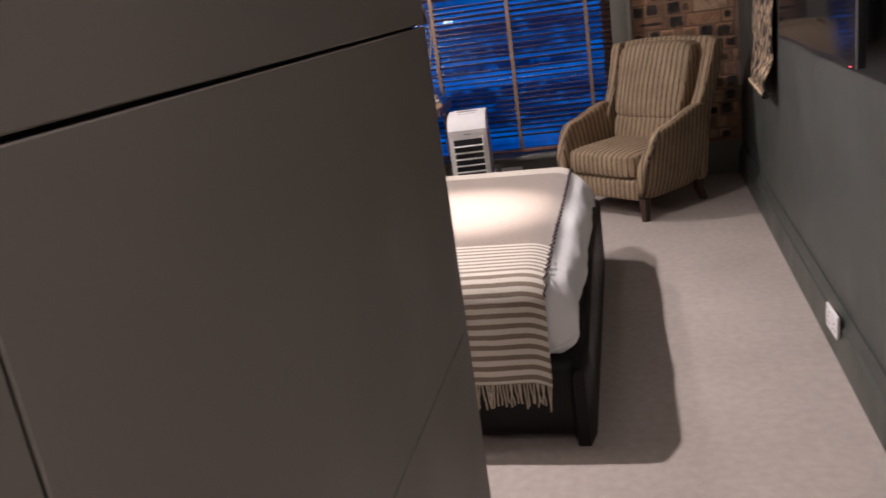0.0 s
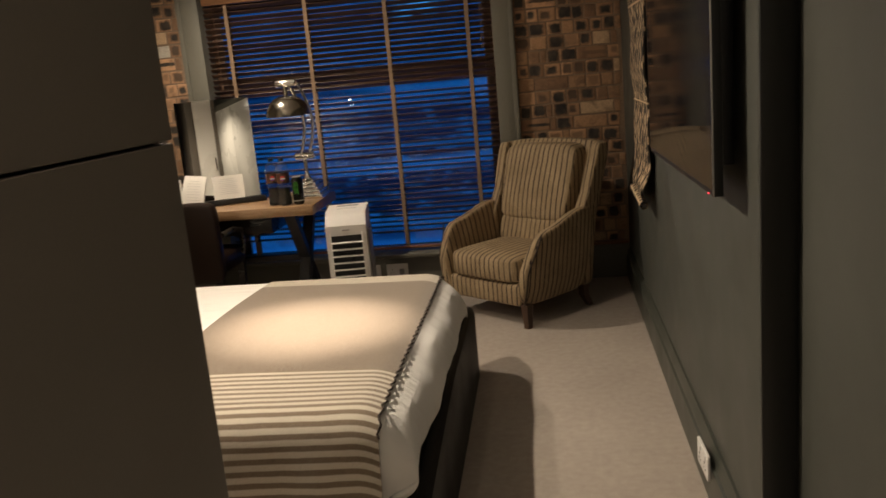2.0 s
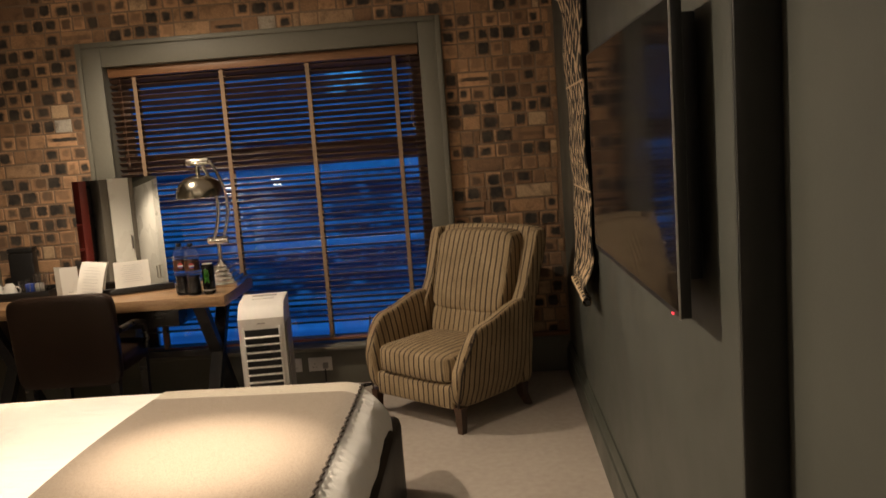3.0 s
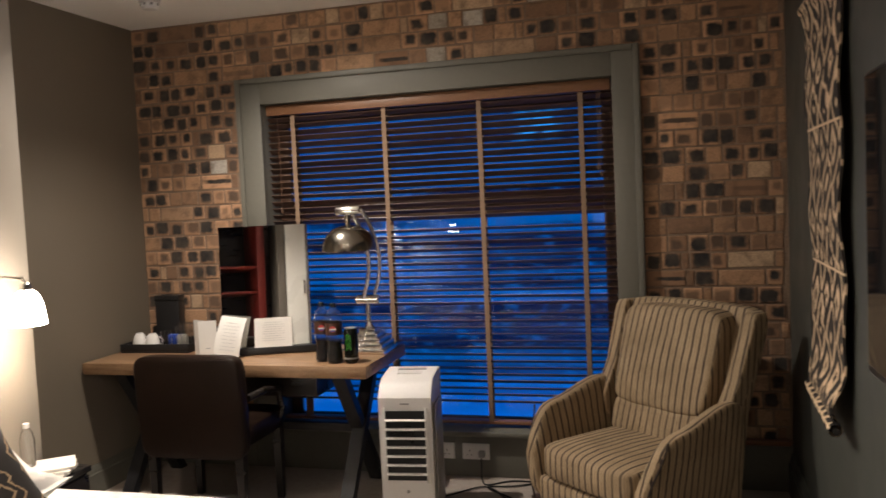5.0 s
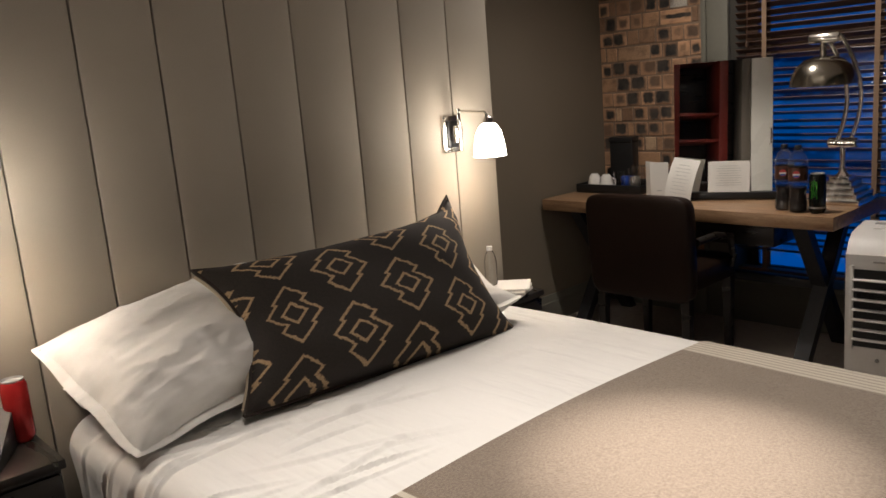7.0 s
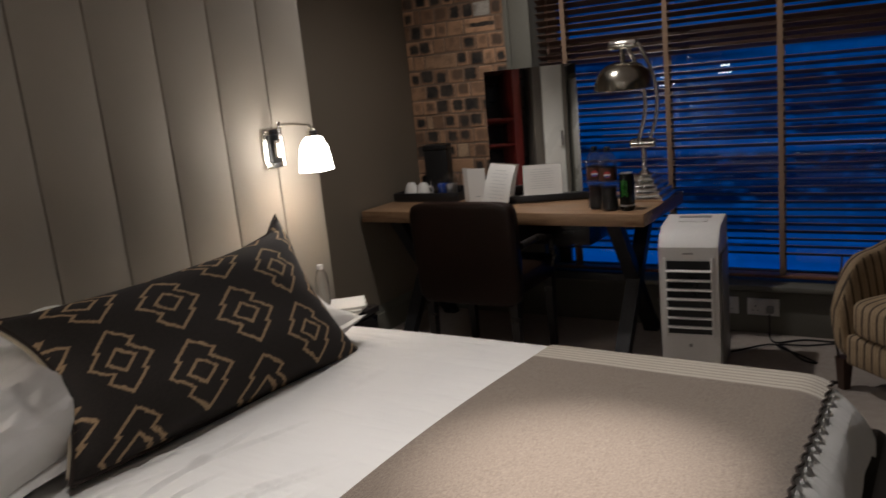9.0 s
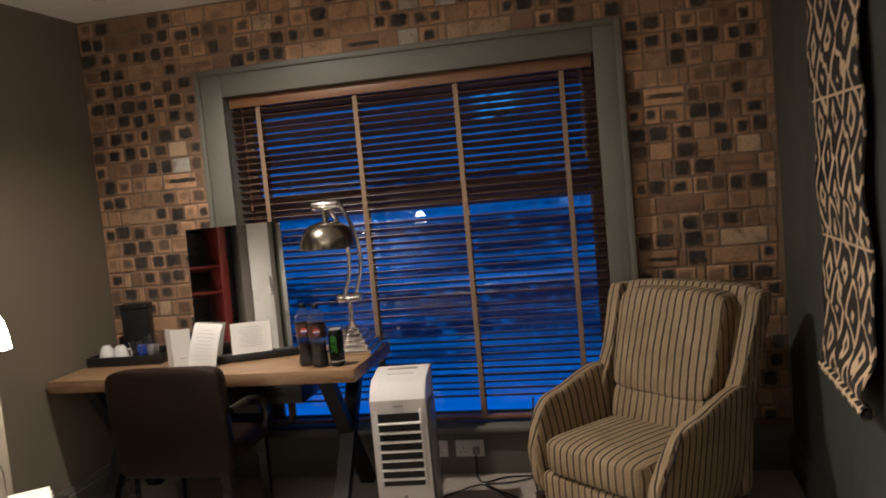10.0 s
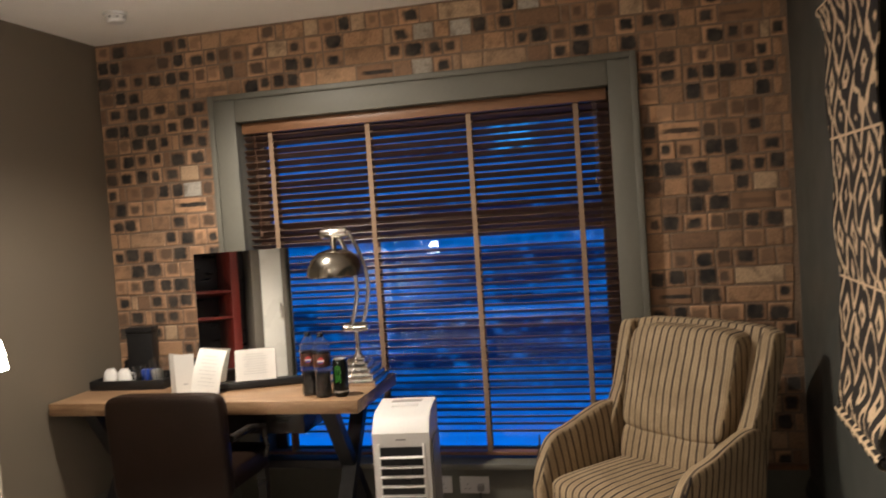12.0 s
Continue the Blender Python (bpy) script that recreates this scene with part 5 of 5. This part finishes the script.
pillow("bolster_cushion", lean(-1.37, 3.235, BZ + 0.002, 1.04, 0.52, 34, 0, -3), 1.04, 0.52, 0.26, CUSHION, "long dark cushion with gold stepped diamond pattern", "cushion", "", 0, True, 0.2, 0.16)


# ---- bedside ----
def bedside(m, label, d, hw, top):
    b = thing("bedside_table", m, label, "bedside table", "bedside tables")
    one("top", DARKWOOD, b, 0, d, -hw, hw, top - 0.025, top)
    one("body", DARKWOOD, b, 0.01, d - 0.015, -hw + 0.01, hw - 0.01, 0.06, top - 0.026)
    front = one("drawer", DARKWOOD, b, d - 0.0145, d - 0.003, -hw + 0.015, hw - 0.015, top - 0.2, top - 0.035)
    one("knob", STEEL, front, d - 0.0025, d + 0.015, -0.012, 0.012, top - 0.13, top - 0.106, bevel=0.004)
    for y in (-hw + 0.04, hw - 0.04):
        one("foot", DARKWOOD, b, 0.03, d - 0.04, y - 0.02, y + 0.02, 0, 0.0595)
    return b


bedside(pose(HEAD_X + 0.004, 2.07, 0), "black wooden bedside table holding a phone and a can", 0.33, 0.24, 0.6)
bedside(pose(HEAD_X + 0.004, 4.175, 0), "narrow black bedside shelf table with papers and a small bottle", 0.19, 0.108, 0.55)


def sconce(y, label, power):
    s = thing("wall_sconce", pose(HEAD_X, y, 1.225), label, "wall lamp", "bedside wall lamps")
    one("back_plate", CHROME, s, 0.0, 0.012, -0.05, 0.05, -0.07, 0.075)
    one("inner_plate", BLACK_PLASTIC, s, 0.0125, 0.02, -0.033, 0.033, -0.05, 0.055)
    one("switch_block", CHROME, s, 0.0205, 0.05, -0.018, 0.018, -0.03, 0.035)
    bm = bmesh.new()
    tube(bm, [(0.05, 0.0, -0.06), (0.05, 0.0, 0.1)], 0.008, 12)
    part("post", bm, CHROME, s)
    bm = bmesh.new()
    tube(bm, [(0.05, 0, 0.088), (0.1, 0.01, 0.088), (0.175, 0.023, 0.08), (0.185, 0.025, 0.06)], 0.006, 10)
    part("arm", bm, CHROME, s)
    bm = bmesh.new()
    lathe(bm, [(0.012, 0.066), (0.018, 0.06), (0.02, 0.04), (0.014, 0.036)], 20, pose(0.185, 0.025, 0))
    part("cap", bm, CHROME, s)
    bm = bmesh.new()
    lathe(bm, [(0.019, 0.04), (0.034, 0.03), (0.048, 0.005), (0.056, -0.03), (0.061, -0.075), (0.063, -0.085), (0.06, -0.085), (0.058, -0.074), (0.053, -0.03), (0.045, 0.003), (0.032, 0.027), (0.016, 0.036)], 36, pose(0.185, 0.025, 0))
    part("shade", bm, SHADE, s, "lit white opal glass bell shade")
    data = bpy.data.lights.new("sconce_bulb", "SPOT")
    data.energy, data.color, data.spot_size, data.spot_blend, data.shadow_soft_size = power, LAMP, radians(150), 0.8, 0.035
    lampob = new("sconce_bulb", data)
    lampob.matrix_basis = look((HEAD_X + 0.185, y + 0.025, 1.225 - 0.06), (HEAD_X + 0.185, y + 0.0251, 0))
    return s


sconce(4.0, "chrome wall lamp with a lit bell shade above the far pillow", 3.4)
sconce(2.17, "chrome wall lamp with a lit bell shade above the bedside phone", 7.0)

sw = thing("wall_switch", pose(HEAD_X, 2.22, 0.83), "square steel dimmer switch on the panelled wall", "switch")
one("plate", STEEL, sw, 0, 0.008, -0.045, 0.045, -0.045, 0.045, bevel=0.003)
bm = bmesh.new()
lathe(bm, [(0, 0.026), (0.014, 0.025), (0.016, 0.02), (0.017, 0.0085)], 20, pose(0, 0, 0, 0, 90))
part("knob", bm, WHITE_PLASTIC, sw)

phone = thing("telephone", pose(-1.72, 2.13, 0.601, 0, 0, 62), "charcoal desk telephone with a grey keypad", "telephone")
bm = bmesh.new()
loft(bm, [[(x, -0.1, 0.0), (x, 0.1, 0.0), (x, 0.1, 0.1), (x, -0.1, 0.022)] for x in (-0.1, 0.1)])
part("body", bm, STAND_GREY, phone)
face_m = Matrix.Translation((0, -0.1, 0.0225)) @ Matrix.Rotation(math.atan2(0.078, 0.2), 4, "X")
one("display", LCD, phone, -0.02, 0.07, 0.15, 0.19, 0.0, 0.003, bevel=0, m=face_m)
for r in range(5):
    for c_ in range(4):
        one("key", KEY_PLASTIC, phone, -0.018 + 0.026 * c_, 0.001 + 0.026 * c_, 0.02 + 0.022 * r, 0.034 + 0.022 * r, 0.0, 0.005, bevel=0.001, m=face_m)
bm = bmesh.new()
tube(bm, [(-0.07, -0.09, 0.06), (-0.07, -0.05, 0.075), (-0.07, 0.05, 0.115), (-0.07, 0.095, 0.12)], 0.02, 12)
part("handset", bm, STAND_GREY, phone)
can("soft_drink_can", pose(-1.765, 2.275, 0.601), REDCAN, "tall red drink can on the bedside table", 0.168, 0.033)

stack = thing("paper_stack", pose(-1.785, 4.155, 0.551, 0, 0, 22), "loose stack of white papers on the bedside table", "papers")
for k in range(3):
    one("sheaf", PAPER, stack, -0.09 + 0.006 * k, 0.09 + 0.006 * k, -0.08, 0.08, 0.012 * k, 0.012 * k + 0.0112, bevel=0.001, m=Matrix.Rotation(radians(9 * k), 4, "Z"))
wb = thing("water_bottle", pose(-1.835, 4.125, 0.588) @ Matrix.Diagonal((0.9, 0.9, 0.85, 1)), "small clear water bottle on the papers", "bottle")
bm = bmesh.new()
lathe(bm, [(0, 0), (0.026, 0), (0.029, 0.01), (0.029, 0.12), (0.022, 0.15), (0.012, 0.17), (0.012, 0.18), (0.0105, 0.18), (0.0105, 0.169), (0.02, 0.149), (0.027, 0.12), (0.027, 0.004), (0, 0.004)], 24)
part("body", bm, GLASS, wb)
bm = bmesh.new()
lathe(bm, [(0.0135, 0.172), (0.0135, 0.192), (0, 0.193)], 20)
part("cap", bm, WHITE_PLASTIC, wb)

# ---- bricks of the north wall, laid in courses round the window casing ----
COURSE, JOINT = 0.0878, 0.0105
rng = random.Random(11)


def brick_mesh(name, w, kind, seed, tall=1.0):
    """One brick face standing proud of the mortar; a burnt core is set a little into it."""
    r = random.Random(seed)
    h = COURSE - JOINT
    bm = bmesh.new()
    d, c = 0.016, 0.004
    def ring(ix, iz, y, jit):
        return [bm.verts.new((sx * (w / 2 - ix) + r.uniform(-jit, jit), y, sz * (h / 2 - iz) + r.uniform(-jit, jit))) for sx, sz in ((-1, -1), (1, -1), (1, 1), (-1, 1))]
    back, rim, front = ring(0, 0, d, 0), ring(0, 0, -0.0012, 0.0022), ring(c, c, -0.0032, 0.0015)
    rings = [back, rim, front]
    for a, b in zip(rings, rings[1:]):
        for i in range(4):
            bm.faces.new((a[i], a[(i + 1) % 4], b[(i + 1) % 4], b[i]))
    bm.faces.new(rings[-1])
    lay = bm.loops.layers.uv.verify()
    for f in bm.faces:
        f.material_index = 1 if kind == "cored" else 0
        for loop in f.loops:
            loop[lay].uv = (loop.vert.co.x / (w / 2) * (0.85 if tall > 1 else 1.0), loop.vert.co.z / (h / 2) * tall)
    me = bpy.data.meshes.new(name)
    bmesh.ops.recalc_face_normals(bm, faces=bm.faces)
    bm.to_mesh(me)
    bm.free()
    return me


LONG, HALF, THIRD = 0.222 - JOINT, 0.113 - JOINT, 0.08 - JOINT
WIDTH = {"long": LONG, "half": HALF, "blank": THIRD, "cored": 0.098 - JOINT, "coredwide": HALF, "coredslim": THIRD, "slot": 0.2 - JOINT, "strip": 0.034}
STOCK = {}
for kind, w in WIDTH.items():
    burnt = kind.startswith("cored") or kind == "slot"
    STOCK[kind] = [brick_mesh("brick", w, "cored" if burnt else "plain", 100 + 7 * k + len(kind), 2.7 if kind == "slot" else 1.0) for k in range(6)]
    for me in STOCK[kind]:
        me.materials.append(BRICK), me.materials.append(BRICK_CORED)
PALE = [me.copy() for me in STOCK["half"][:3]]
for me in PALE:
    me.materials[0] = BRICK_PALE
WHITE_AT = [(-0.63, 2.44), (-0.43, 2.44), (-0.63, 2.28), (-0.07, 2.53), (-1.97, 1.75)]
places = []
row = 0
z = DADO + 0.004
while z + COURSE < CEILING + 0.02:
    zc = z + (COURSE - JOINT) / 2
    spans = [(WEST + 0.002, FX0 - 0.004), (FX1 + 0.004, 1.068)] if zc < FZ1 + 0.03 else [(WEST + 0.002, 1.068)]
    for x0, x1 in spans:
        x = x0
        while x < x1 - 0.03:
            room = x1 - x
            here = 0.5 + 0.5 * noise.noise((x * 1.7, row * 0.55, 1.0))
            p = rng.random()
            bare = 0.07 + 0.27 * max(0.0, here - 0.45) * 2 + (0.12 if row % 6 == 2 else 0.0)
            if p < bare:
                kind = rng.choice(("long", "long", "half", "blank", "half"))
            elif p < bare + 0.02:
                kind = "slot"
            elif p < bare + 0.14:
                kind = rng.choice(("blank", "strip", "strip"))
            else:
                kind = rng.choice(("cored", "cored", "cored", "coredwide", "coredslim", "coredslim"))
            white = any(abs(x + HALF / 2 - a) < 0.05 and abs(zc - b) < COURSE / 2 for a, b in WHITE_AT)
            if white:
                kind = "half"
            if WIDTH[kind] > room - 0.005:
                kind = "half" if room > HALF + 0.004 else "coredslim" if room > 0.07 else "strip"
            w = WIDTH[kind]
            scale = min(1.0, (room - 0.002) / w)
            cx = x + w * scale / 2
            me = rng.choice(STOCK[kind])
            if white and kind == "half":
                me = rng.choice(PALE)
            places.append((me, cx, zc + rng.uniform(-0.002, 0.002), scale, rng.uniform(-0.6, 0.6), rng.uniform(-0.0015, 0.0015)))
            x += w * scale + JOINT * rng.uniform(0.8, 1.2)
    z += COURSE
    row += 1
near = sorted(places, key=lambda p: abs(p[1] - 0.3) + 0.6 * abs(p[2] - 1.5))
for me, x, zc, s, turn, dy in near[:300]:
    ob = new("brick", me)
    ob.parent = wall_north
    ob.matrix_basis = Matrix.Translation((x, WALL_Y + 0.0112 + dy, zc)) @ Matrix.Rotation(radians(turn), 4, "Y") @ Matrix.Diagonal((s, 1, min(1.0, (CEILING - zc) / (COURSE / 2)) if zc > CEILING - 0.05 else 1, 1))
rest = {}
for me, x, zc, s, turn, dy in near[300:]:
    rest.setdefault(me.materials[0].name, []).append((me, x, zc, s, turn, dy))


def joined_brick():
    """The brick material for the joined rest: its tone changes from island to island."""
    m = BRICK.copy()
    m.name = "reclaimed_brick_joined"
    t = m.node_tree
    info = next(n for n in t.nodes if n.type == "OBJECT_INFO")
    geo = t.nodes.new("ShaderNodeNewGeometry")
    for link in list(info.outputs["Random"].links):
        t.links.new(geo.outputs["Random Per Island"], link.to_socket)
    return m


bm = bmesh.new()
for group in rest.values():
    for me, x, zc, s, turn, dy in group:
        n0 = len(bm.verts)
        bm.from_mesh(me)
        bm.verts.ensure_lookup_table()
        m = Matrix.Translation((x, WALL_Y + 0.0112 + dy, zc)) @ Matrix.Rotation(radians(turn), 4, "Y") @ Matrix.Diagonal((s, 1, 1, 1))
        for i in range(n0, len(bm.verts)):
            bm.verts[i].co = m @ bm.verts[i].co
me = bpy.data.meshes.new("brickwork")
bm.to_mesh(me)
bm.free()
me.materials.append(joined_brick()), me.materials.append(BRICK_CORED_JOINED)
ob = new("brickwork", me)
ob.parent = wall_north
tagged(ob, kind="stuff")
